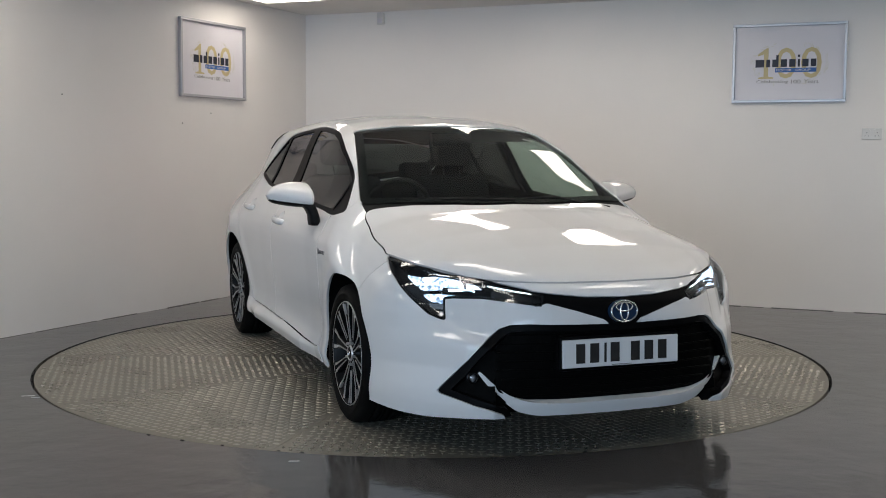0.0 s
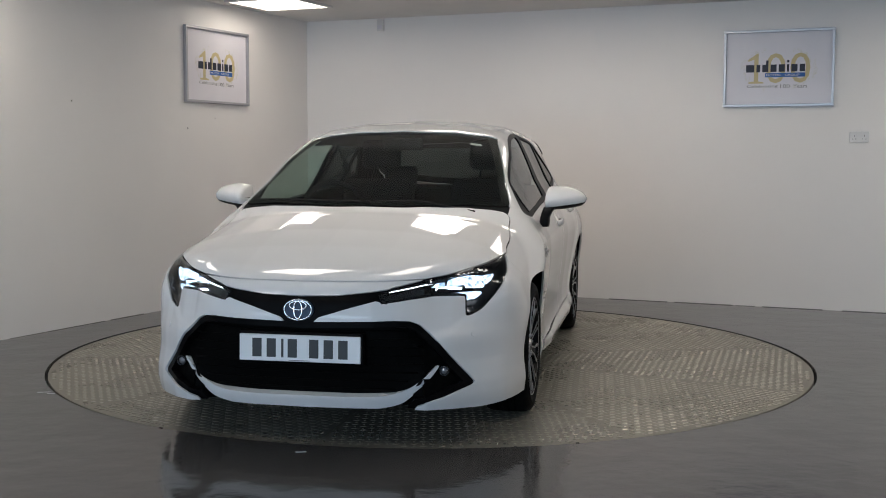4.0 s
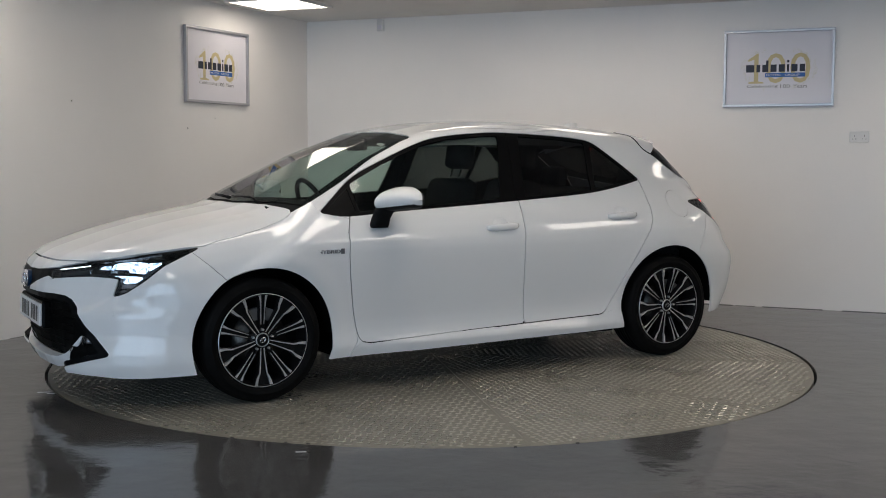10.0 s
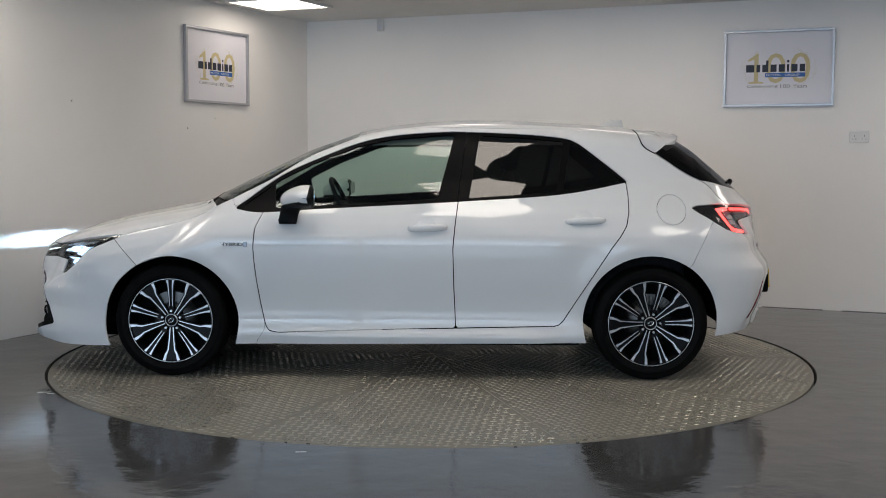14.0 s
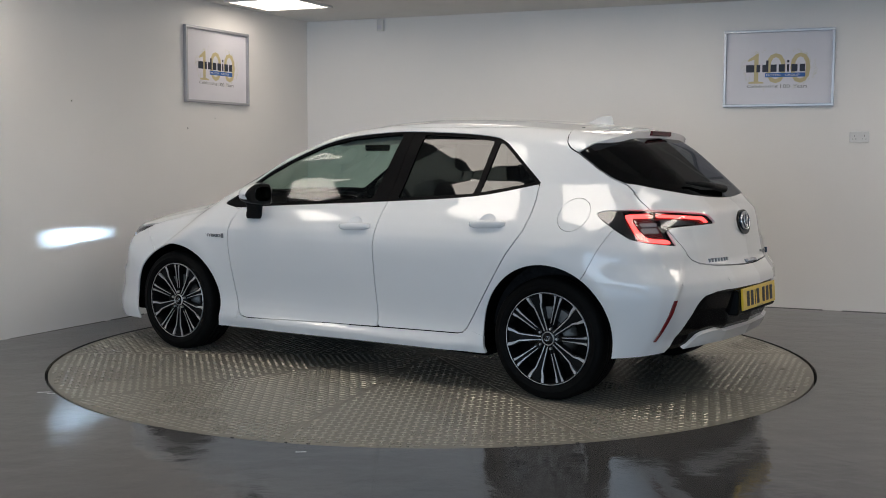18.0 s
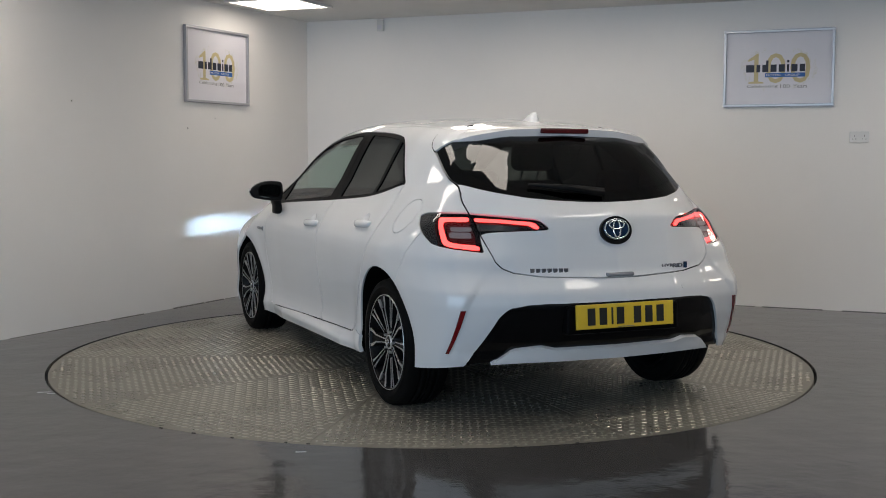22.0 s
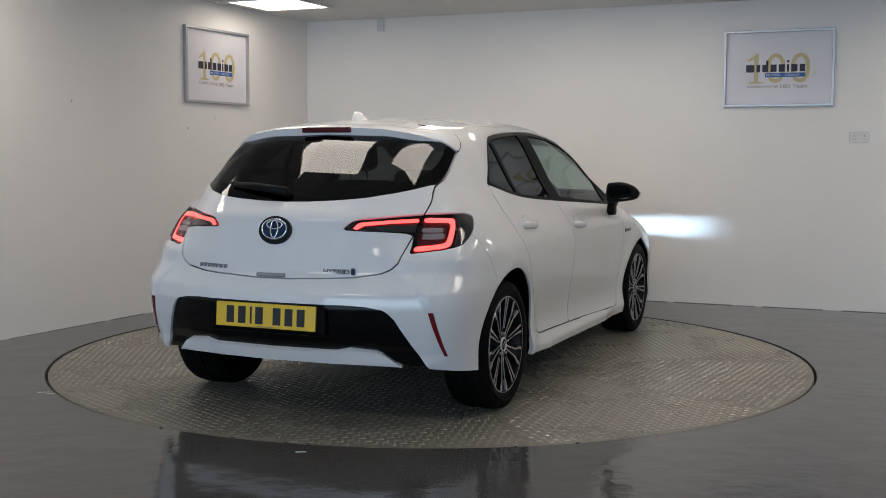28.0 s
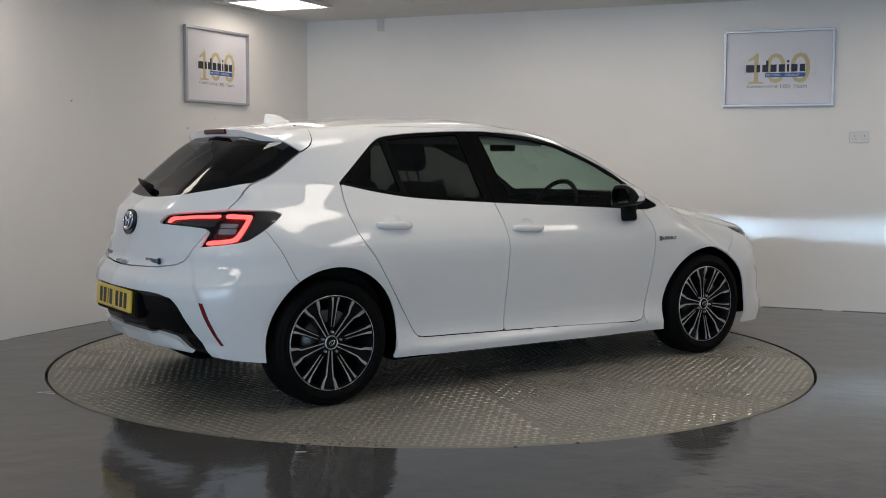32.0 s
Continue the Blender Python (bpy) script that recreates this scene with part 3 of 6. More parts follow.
def shape(x, y, z):
    """Below zero inside the car's skin."""
    y = np.abs(y)
    hood = HOOD_Z(x) - HOOD_CROWN(y)
    sweep = np.clip((y - 0.34) / 0.28, 0, 1.15) ** 1.6
    cabin = CABIN_Z(x) - CABIN_CROWN(y) - 0.095 * sweep * np.clip((-1.36 - x) / 0.22, 0, 1)
    top = smax(hood, cabin, 0.025)
    up = (z - top) * 0.85
    tuck = np.clip((z - 0.78) / 0.3, 0, 1)
    flare = FLARE(x) * np.clip((z - 0.98) / 0.25, 0, 1)
    arch = 0.007 * np.clip((1.62 - x) / 0.25, 0, 1) * np.exp(-((np.hypot(np.abs(x - 0.018) - 1.314, z - 0.31) - 0.405) / 0.06) ** 2)
    ledge = 0.024 * np.clip((0.268 - z) / 0.03, 0, 1) * np.clip((0.74 - x) / 0.25, 0, 1) * np.clip((x + 0.86) / 0.2, 0, 1)
    side = y - (SIDE_MAX(x) + SIDE_Z(z) - TUCK(x) * tuck + flare + arch + ledge)
    # a fold from the headlight's lower tip towards the grille
    ridge = np.interp(y, [0.5, 0.6, 0.67, 0.71, 0.77, 0.85], [0.44, 0.478, 0.544, 0.572, 0.602, 0.63])
    shelf = 0.013 * np.clip((z - ridge) / 0.03, 0, 1) * np.clip((0.70 - z) / 0.10, 0, 1) * np.clip((y - 0.45) / 0.1, 0, 1) * np.clip((0.86 - y) / 0.1, 0, 1)
    corner = np.clip((y - 0.26) / 0.26, 0, 1) ** 2
    front = x - (FRONT_X(z) - FRONT_D(y) - shelf + corner * (FRONT_LOW(z) * np.clip((0.95 - y) / 0.15, 0, 1) - FRONT_HIGH(z) * np.clip((0.80 - y) / 0.12, 0, 1)))
    # the bumper corner stands proud of its middle along a fold
    fold = np.interp(z, [0.33, 0.54, 0.62, 0.70, 0.79], [0.775, 0.738, 0.690, 0.610, 0.560])
    dish = 0.014 * np.clip((fold - y) / 0.035 + 0.5, 0, 1) * np.clip((z - 0.30) / 0.04, 0, 1) * np.clip((0.78 - z) / 0.16, 0, 1) * np.clip((y - 0.30) / 0.25, 0, 1)
    rear = (REAR_X(z) + REAR_D(y) * (1 - 0.13 * np.clip((0.82 - z) / 0.2, 0, 1)) + dish + REAR_SWEEP(z) * sweep) - x
    f = smax(up, side, 0.055)
    f = smax(f, front * 0.8, 0.05)
    return smax(f, rear * 0.8, 0.05)


def solve(o, d, far=2.6, n=34):
    """Along rays from inside to the skin."""
    lo, hi = np.zeros(o.shape[:-1]), np.full(o.shape[:-1], far)
    for _ in range(n):
        mid_ = (lo + hi) / 2
        q = o + d * mid_[..., None]
        inside = shape(q[..., 0], q[..., 1], q[..., 2]) < 0
        lo, hi = np.where(inside, mid_, lo), np.where(inside, hi, mid_)
    return o + d * ((lo + hi) / 2)[..., None]


def normals(p):
    e = 1e-4
    g = np.stack([shape(p[..., 0] + e * (i == 0), p[..., 1] + e * (i == 1), p[..., 2] + e * (i == 2)) -
                  shape(p[..., 0] - e * (i == 0), p[..., 1] - e * (i == 1), p[..., 2] - e * (i == 2)) for i in range(3)], -1)
    return g / (np.linalg.norm(g, axis=-1, keepdims=True) + 1e-12)


def grid_faces(a, b):
    i = np.arange(a * b).reshape(a, b)
    return np.stack([i[:-1, :-1], i[1:, :-1], i[1:, 1:], i[:-1, 1:]], -1).reshape(-1, 4)


def barrel(x0, x1, step, phi0=-28.0, phi1=90.0, dphi=0.75):
    """Rays round the long axis."""
    xs = np.linspace(x0, x1, int((x1 - x0) / step) + 1)
    ph = np.radians(np.linspace(phi0, phi1, int((phi1 - phi0) / dphi) + 1))
    X, P = np.meshgrid(xs, ph, indexing="ij")
    o = np.stack([X, 0 * X, 0 * X + 0.45], -1)
    d = np.stack([0 * X, np.cos(P), np.sin(P)], -1)
    return solve(o, d).reshape(-1, 3), grid_faces(*X.shape)[:, ::-1]


def nose(axis_x, a0, a1, da, z0, z1, dz, turn=1):
    """Rays round an upright axis; turn -1 looks to the rear."""
    an = np.radians(np.linspace(a0, a1, int((a1 - a0) / da) + 1))
    zs = np.linspace(z0, z1, int((z1 - z0) / dz) + 1)
    A, Z = np.meshgrid(an, zs, indexing="ij")
    o = np.stack([0 * A + axis_x, 0 * A, Z], -1)
    d = np.stack([turn * np.cos(A), np.sin(A), 0 * A], -1)
    f = grid_faces(*A.shape)
    return solve(o, d).reshape(-1, 3), (f if turn > 0 else f[:, ::-1])


def poly_sd(P, poly):
    """Signed distance in the plane, below zero inside the outline."""
    poly = np.array(poly, float)
    dist = np.full(len(P), 1e9)
    inside = np.zeros(len(P), bool)
    for a, b in zip(poly, np.roll(poly, -1, 0)):
        e = b - a
        w = P - a
        t = np.clip((w @ e) / (e @ e + 1e-12), 0, 1)
        dist = np.minimum(dist, np.linalg.norm(w - t[:, None] * e, axis=1))
        cross = (a[1] > P[:, 1]) != (b[1] > P[:, 1])
        with np.errstate(divide="ignore", invalid="ignore"):
            xi = a[0] + (P[:, 1] - a[1]) * e[0] / (e[1] if e[1] != 0 else 1e-12)
        inside ^= cross & (P[:, 0] < xi)
    return np.where(inside, -dist, dist)


def rounded(pts, n=6, closed=True):
    """A smooth outline through points (Catmull-Rom)."""
    pts = np.array(pts, float)
    k = len(pts)
    out = []
    for i in range(k if closed else k - 1):
        p0, p1, p2, p3 = (pts[(i + j) % k] if closed else pts[min(max(i + j, 0), k - 1)] for j in (-1, 0, 1, 2))
        for t in np.linspace(0, 1, n, endpoint=False):
            out.append(0.5 * ((2 * p1) + (p2 - p0) * t + (2 * p0 - 5 * p1 + 4 * p2 - p3) * t * t + (3 * p1 - p0 - 3 * p2 + p3) * t ** 3))
    if not closed:
        out.append(pts[-1])
    return np.array(out)


XZ = lambda P: P[:, [0, 2]]
YZ = lambda P: np.stack([np.abs(P[:, 1]), P[:, 2]], 1)
XY = lambda P: np.stack([P[:, 0], np.abs(P[:, 1])], 1)


def clip(V, F, d):
    """Keep the part of the mesh where d < 0, cut exactly along d = 0."""
    V, d = np.asarray(V), np.asarray(d)
    inside = d < 0
    Fi = inside[F] if isinstance(F, np.ndarray) else None
    if Fi is not None:
        full = F[Fi.all(1)]
        mixed = F[Fi.any(1) & ~Fi.all(1)]
        faces = [tuple(f) for f in full.tolist()]
        mixed = mixed.tolist()
    else:
        faces, mixed = [], []
        for f in F:
            s = sum(inside[i] for i in f)
            if s == len(f):
                faces.append(tuple(f))
            elif s:
                mixed.append(f)
    verts = [V]
    extra, cut = [], {}
    nv = len(V)
    for f in mixed:
        out = []
        for a, b in zip(f, list(f[1:]) + [f[0]]):
            if inside[a]:
                out.append(a)
            if inside[a] != inside[b]:
                key = (a, b) if a < b else (b, a)
                if key not in cut:
                    t = d[key[0]] / (d[key[0]] - d[key[1]])
                    cut[key] = nv + len(extra)
                    extra.append(V[key[0]] + (V[key[1]] - V[key[0]]) * t)
                out.append(cut[key])
        if len(out) > 2:
            faces.append(tuple(out))
    if extra:
        verts.append(np.array(extra))
    V2 = np.concatenate(verts)
    used = np.unique(np.fromiter((i for f in faces for i in f), int)) if faces else np.array([], int)
    remap = np.full(len(V2), -1)
    remap[used] = np.arange(len(used))
    return V2[used], [tuple(remap[list(f)]) for f in faces]


def region(VF, *fields):
    V, F = VF
    for fn in fields:
        V, F = clip(V, F, fn(V))
    return V, F


def skin(name, VF, material, parent, label="", depth=0.010, lift=0.0, mirror=None, both=False, edge_mat=None):
    """A panel from a piece of the skin, with folded-in edges. mirror -1 puts it on the other side; both joins the two halves."""
    V, F = VF
    if len(F) == 0:
        return None
    N = normals(V)
    V = V + N * lift
    if both:
        V2, N2 = V * np.array([1, -1, 1]), N * np.array([1, -1, 1])
        F = list(F) + [tuple(i + len(V) for i in f[::-1]) for f in F]
        V, N = np.concatenate([V, V2]), np.concatenate([N, N2])
    elif mirror == -1:
        V, N = V * np.array([1, -1, 1]), N * np.array([1, -1, 1])
        F = [f[::-1] for f in F]
    bm = bmesh.new()
    vs = [bm.verts.new(v) for v in V.tolist()]
    inner = {}
    for f in F:
        if len(set(f)) > 2:
            try:
                bm.faces.new([vs[i] for i in f]).smooth = True
            except ValueError:
                pass
    if both:
        bmesh.ops.remove_doubles(bm, verts=[v for v, p in zip(vs, V) if abs(p[1]) < 2e-3], dist=2e-3)
    bm.verts.index_update()
    bm.normal_update()
    if depth:
        nn = {}
        for v, q in zip(vs, N):
            if v.is_valid:
                nn[v] = Vector(q)
        border = [e for e in bm.edges if len(e.link_faces) == 1]
        for e in border:
            loop = e.link_faces[0].loops
            a = next(l for l in loop if l.edge == e)
            v1, v2 = a.vert, a.link_loop_next.vert
            for v in (v1, v2):
                if v not in inner:
                    k = nn.get(v, v.normal)
                    top = bm.verts.new(v.co)
                    inner[v] = (top, bm.verts.new(v.co - k * depth))
            f = bm.faces.new((inner[v2][0], inner[v1][0], inner[v1][1], inner[v2][1]))
            f.smooth = False
            if edge_mat is not None:
                f.material_index = 1
    return part(name, bm, [material, edge_mat] if edge_mat is not None else material, parent, label)


GAP = 0.0028
ZB = tab([(2.4, 0.178), (2.2, 0.176), (2.0, 0.158), (1.7, 0.168), (0.95, 0.182), (-0.93, 0.202), (-1.65, 0.245), (-1.8, 0.262), (-1.95, 0.292), (-2.2, 0.295)])
bottom = lambda V: ZB(V[:, 0]) - V[:, 2]


def arch_sd(V, r=0.362):
    return np.maximum(r + 0.008 - np.hypot(V[:, 0] - 1.331, V[:, 2] - 0.300), r + 0.003 - np.hypot(V[:, 0] + 1.296, V[:, 2] - 0.318))


def inside_of(proj, poly, grow=0.0):
    return lambda V: poly_sd(proj(V), poly) - grow


def outside_of(proj, poly, grow=0.0):
    return lambda V: grow - poly_sd(proj(V), poly)


# outlines seen from the side (x, z)
DLO = rounded([(0.985, 0.934), (0.93, 0.975), (0.758, 1.103), (0.57, 1.194), (0.32, 1.292), (0.13, 1.333), (-0.12, 1.354), (-0.31, 1.356), (-0.63, 1.342), (-0.83, 1.322),
               (-0.90, 1.300), (-0.97, 1.252), (-1.175, 1.085), (-1.16, 1.074), (-0.803, 1.008), (-0.244, 0.968), (0.3, 0.938), (0.608, 0.921), (0.84, 0.906), (0.96, 0.920)], 5)
FRONT_DOOR = [(0.833, 0.905), (0.848, 0.870), (0.867, 0.823), (0.874, 0.715), (0.868, 0.62), (0.858, 0.53), (0.840, 0.41), (0.82, 0.312), (0.808, 0.275), (0.79, 0.256), (0.744, 0.247), (0.3, 0.262),
              (-0.236, 0.276), (-0.225, 0.5), (-0.219, 0.717), (-0.232, 0.86), (-0.248, 0.985), (0.3, 0.96), (0.82, 0.93)]
REAR_DOOR = [(-0.248, 0.985), (-0.232, 0.86), (-0.219, 0.717), (-0.225, 0.5), (-0.236, 0.276), (-0.772, 0.290), (-0.800, 0.298), (-0.824, 0.320), (-0.95, 0.52), (-1.076, 0.719), (-1.125, 0.785), (-1.161, 0.845),
             (-1.178, 0.92), (-1.180, 1.0), (-1.172, 1.082), (-0.95, 1.05), (-0.8, 1.02)]
FRONT_SEAM = [(3, 0.9), (1.70, 0.775), (1.66, 0.745), (1.60, 0.69), (1.533, 0.626), (1.3, 0.4), (1.3, -1), (3, -1)]
REAR_SEAM = [(-3, 1.02), (-1.66, 0.90), (-1.62, 0.842), (-1.57, 0.75), (-1.516, 0.640), (-1.3, 0.4), (-1.3, -1), (-3, -1)]
# the bonnet seen from above (x, y): its rear edge tucks under the windscreen
BONNET = rounded([(2.5, 0.0), (2.5, 0.3), (2.45, 0.6), (2.1, 0.76), (1.95, 0.80), (1.72, 0.785), (1.55, 0.757), (1.40, 0.752), (1.25, 0.728), (1.12, 0.700), (1.16, 0.55), (1.235, 0.25), (1.25, 0.0),
                  (1.25, -0.25), (2.5, -0.25)], 5)
SCREEN = rounded([(1.225, 0.0), (1.21, 0.25), (1.14, 0.5), (1.075, 0.655), (1.03, 0.700), (0.96, 0.690), (0.70, 0.625), (0.42, 0.552), (0.33, 0.515), (0.345, 0.3), (0.36, 0.0), (0.345, -0.3), (1.21, -0.25)], 5)

# height of the bonnet's leading edge across the car
LEAD = tab([(0, 0.699), (0.3, 0.700), (0.5, 0.705), (0.56, 0.714), (0.618, 0.729), (0.715, 0.756), (0.765, 0.780), (0.95, 0.785)])


def bonnet_sd(V):
    return np.maximum(poly_sd(XY(V), BONNET), LEAD(np.abs(V[:, 1])) - V[:, 2])


SHELL = barrel(-2.0, 2.28, 0.0125)
NOSE = nose(1.15, 0.0, 82.0, 0.4, 0.13, 0.84, 0.008)
TAIL = nose(-0.95, 0.0, 80.0, 0.45, 0.22, 1.36, 0.009, -1)
AZF = lambda P: np.stack([np.degrees(np.arctan2(np.abs(P[:, 1]), P[:, 0] - 1.15)) * 0.0183, P[:, 2]], 1)
AZR = lambda P: np.stack([np.degrees(np.arctan2(np.abs(P[:, 1]), -0.95 - P[:, 0])) * 0.0183, P[:, 2]], 1)
deg = lambda pts: [(a * 0.0183, z) for a, z in pts]
# lamps as angle round the nose or tail, and height
HEAD = deg([(16.4, 0.653), (17.2, 0.616), (23, 0.628), (29, 0.635), (35.5, 0.632), (37.6, 0.626), (37.0, 0.547), (38.4, 0.551), (40.8, 0.566), (46, 0.630), (50.4, 0.697), (57.8, 0.770), (57.4, 0.778), (45, 0.748), (38, 0.724), (28, 0.702), (20, 0.677)])
TAILLAMP = deg([(18.0, 0.893), (20.2, 0.924), (22, 0.934), (28, 0.944), (38.3, 0.955), (45, 0.958), (51, 0.952), (53.3, 0.940), (52.2, 0.910), (49.4, 0.863), (46.4, 0.824), (44, 0.812), (40.6, 0.802), (33.6, 0.787), (34.4, 0.822), (35.0, 0.860), (33.4, 0.873), (29, 0.880), (18.8, 0.888)])
GRILLE = [(-0.4, 0.539), (0, 0.539), (0.385, 0.546), (0.45, 0.541), (0.487, 0.524), (0.557, 0.458), (0.625, 0.366), (0.688, 0.288), (0.698, 0.272), (0.690, 0.262), (0.655, 0.250), (0.58, 0.223), (0.53, 0.208), (0.48, 0.190), (0.45, 0.15), (0.44, 0.10), (-0.4, 0.10)]
LIP = rounded([(0, 0.229), (0.294, 0.228), (0.402, 0.244), (0.480, 0.283), (0.549, 0.350), (0.556, 0.344), (0.508, 0.280), (0.448, 0.222), (0.379, 0.186), (0.2, 0.16), (0, 0.15), (-0.2, 0.16), (-0.3, 0.238)], 5)
TOPBAR = [(-0.1, 0.644), (0, 0.644), (0.153, 0.648), (0.293, 0.663), (0.36, 0.672), (0.36, 0.610), (0.315, 0.626), (0.198, 0.594), (0.083, 0.558), (0.064, 0.540), (0.060, 0.530), (-0.1, 0.530)]
HATCH = [(-0.3, 1.50), (0.80, 1.50), (0.80, 1.06), (0.631, 1.045), (0.635, 1.01), (0.628, 0.955), (0.612, 0.87), (0.594, 0.803), (0.577, 0.745), (0.548, 0.715), (0.505, 0.697), (0.386, 0.680), (0.10, 0.668), (-0.3, 0.668)]
HATCH_EDGE = [(-1.245, 1.5), (-1.254, 1.376), (-1.261, 1.330), (-1.274, 1.288), (-1.298, 1.262), (-1.346, 1.235), (-1.395, 1.203), (-1.468, 1.152), (-1.543, 1.108), (-1.622, 1.075), (-1.662, 1.04), (-1.66, 1.03), (-1.0, 1.02), (-1.0, 0.2), (-3, 0.2), (-3, 1.5)]
BACKLIGHT = [(-0.3, 1.335), (0.75, 1.335), (0.75, 1.086), (0.61, 1.084), (0.56, 1.066), (0.50, 1.050), (0.38, 1.028), (0.25, 1.016), (0.12, 1.009), (0, 1.007), (-0.3, 1.017)]
FIN = [(-1.24, 1.40), (-1.254, 1.372), (-1.262, 1.330), (-1.275, 1.289), (-1.299, 1.262), (-1.344, 1.237), (-1.385, 1.266), (-1.44, 1.308), (-1.50, 1.342), (-1.50, 1.40)]
VALANCE = [(-0.3, 0.566), (0.38, 0.564), (0.469, 0.559), (0.541, 0.545), (0.560, 0.532), (0.587, 0.503), (0.708, 0.266), (0.72, 0.2), (-0.3, 0.2)]
REARLIP = [(-0.3, 0.350), (0.32, 0.350), (0.345, 0.355), (0.384, 0.364), (0.50, 0.352), (0.525, 0.340), (0.615, 0.27), (0.615, 0.2), (-0.3, 0.2)]
ROOF = rounded([(0.315, 0.0), (0.30, 0.30), (0.265, 0.485), (0.0, 0.520), (-0.4, 0.530), (-0.9, 0.522), (-1.36, 0.495), (-1.40, 0.3), (-1.41, 0.0), (-1.40, -0.3), (0.30, -0.3)], 5)
COWL = [(1.30, -0.4), (1.30, 0.3), (1.22, 0.56), (1.14, 0.705), (1.03, 0.708), (1.09, 0.5), (1.15, 0.2), (1.15, -0.4)]

car = empty("hatchback_car")
tagged(car, "white five-door hatchback car with lights on, parked on the turntable", "car")


def hatch_sd(V):
    return np.maximum(poly_sd(YZ(V), HATCH), poly_sd(XZ(V), HATCH_EDGE))


def backlight_sd(V):
    return np.maximum(poly_sd(YZ(V), BACKLIGHT), poly_sd(XZ(V), HATCH_EDGE) + 0.004)


def glass_split(V, a, b):
    """Side of the slanted line from a (top) to b (bottom) in the side view; below zero ahead of it."""
    d = np.array(b) - np.array(a)
    n = np.array([d[1], -d[0]]) / np.hypot(*d)
    s = (XZ(V) - np.array(a)) @ n
    return s if n[0] < 0 else -s


HANDLE_F, HANDLE_R = (-0.075, 0.838), (-0.935, 0.880)


def cup_sd(V, c):
    return np.sqrt(((V[:, 0] - c[0]) / 0.050) ** 2 + ((V[:, 2] - c[1] - 0.006) / 0.037) ** 2) * 0.04 - 0.04


# dark inner shell behind all joints
inner = region(SHELL, bottom, lambda V: arch_sd(V, 0.375), outside_of(XZ, DLO, -0.012), lambda V: -np.maximum(poly_sd(XY(V), SCREEN) + 0.012, 0.8 - V[:, 2]),
               lambda V: V[:, 0] - np.where(V[:, 2] > 0.66, 2.3, 2.05), lambda V: -1.72 - V[:, 0], lambda V: -hatch_sd(V), outside_of(AZF, HEAD, 0.003), outside_of(AZR, TAILLAMP, 0.003))
skin("inner_shell", inner, M_GAP, car, "black seams between the panels", 0, -0.013, both=True)
skin("front_crash_panel", region(NOSE, lambda V: bottom(V) + 0.04, lambda V: arch_sd(V, 0.375), inside_of(XZ, [(3, 0.66), (1.5, 0.66), (1.5, 0), (3, 0)]), outside_of(AZF, HEAD, 0.03), lambda V: np.where(V[:, 2] > 0.52, np.abs(V[:, 1]) - 0.40, -1.0)), M_GAP, car, "", 0, -0.075, both=True)
skin("rear_crash_panel", region(TAIL, lambda V: bottom(V) + 0.06, lambda V: arch_sd(V, 0.375), lambda V: -0.03 - backlight_sd(V), outside_of(AZR, TAILLAMP), lambda V: V[:, 2] - 1.0), M_GAP, car, "", 0, -0.055, both=True)

# bonnet, roof, screen
skin("bonnet", region(SHELL, lambda V: bonnet_sd(V) + GAP), M_PAINT, car, "white bonnet", 0.012, both=True)
skin("roof_panel", region(SHELL, inside_of(XY, ROOF, -0.0012), lambda V: 0.9 - V[:, 2]), M_PAINT, car, "white roof panel", 0.006, both=True)
ws = skin("windscreen", region(SHELL, inside_of(XY, SCREEN, -0.001), lambda V: 0.8 - V[:, 2]), M_SCREEN, car, "clear windscreen", 0, -0.004, both=True)
ws.visible_shadow = False
skin("windscreen_band", region(SHELL, inside_of(XY, SCREEN, -0.001), lambda V: -0.045 - poly_sd(XY(V), SCREEN), lambda V: 0.8 - V[:, 2]), M_SATIN, car, "black screen border", 0, -0.008, both=True)
skin("scuttle_panel", region(SHELL, inside_of(XY, COWL), outside_of(XY, BONNET), outside_of(XY, SCREEN), lambda V: 0.8 - V[:, 2]), M_PLASTIC, car, "black scuttle", 0.01, -0.012, both=True)

# bumpers
not_bonnet = lambda V: GAP - bonnet_sd(V)
fb = skin("front_bumper", region(NOSE, bottom, lambda V: arch_sd(V), inside_of(XZ, FRONT_SEAM, -0.0015), not_bonnet, outside_of(AZF, HEAD, GAP), outside_of(YZ, GRILLE), outside_of(YZ, TOPBAR)),
          M_PAINT, car, "white front bumper", 0.010, both=True)
V, F = region(NOSE, bottom, inside_of(YZ, LIP))
V = V.copy()
V[:, 0] -= FRONT_LOW(V[:, 2]) * np.clip((np.abs(V[:, 1]) - 0.26) / 0.26, 0, 1) ** 2
skin("chin_lip", (V, F), M_PAINT, fb, "white lower lip", 0.04, 0.004, both=True)
skin("upper_grille_bar", region(NOSE, inside_of(YZ, TOPBAR, -0.001), outside_of(AZF, HEAD)), M_SATIN, fb, "gloss black upper grille", 0.02, -0.006, both=True)
skin("lower_grille", region(NOSE, lambda V: bottom(V) + 0.01, inside_of(YZ, GRILLE), outside_of(YZ, LIP, -0.004)), M_MESH, fb, "black lower grille", 0, -0.042, both=True)
skin("grille_surround", region(NOSE, bottom, inside_of(YZ, GRILLE, -0.002), lambda V: -0.026 - poly_sd(YZ(V), GRILLE), outside_of(YZ, LIP, 0.001)), M_SATIN, fb, "satin black grille surround", 0.03, -0.008, both=True)
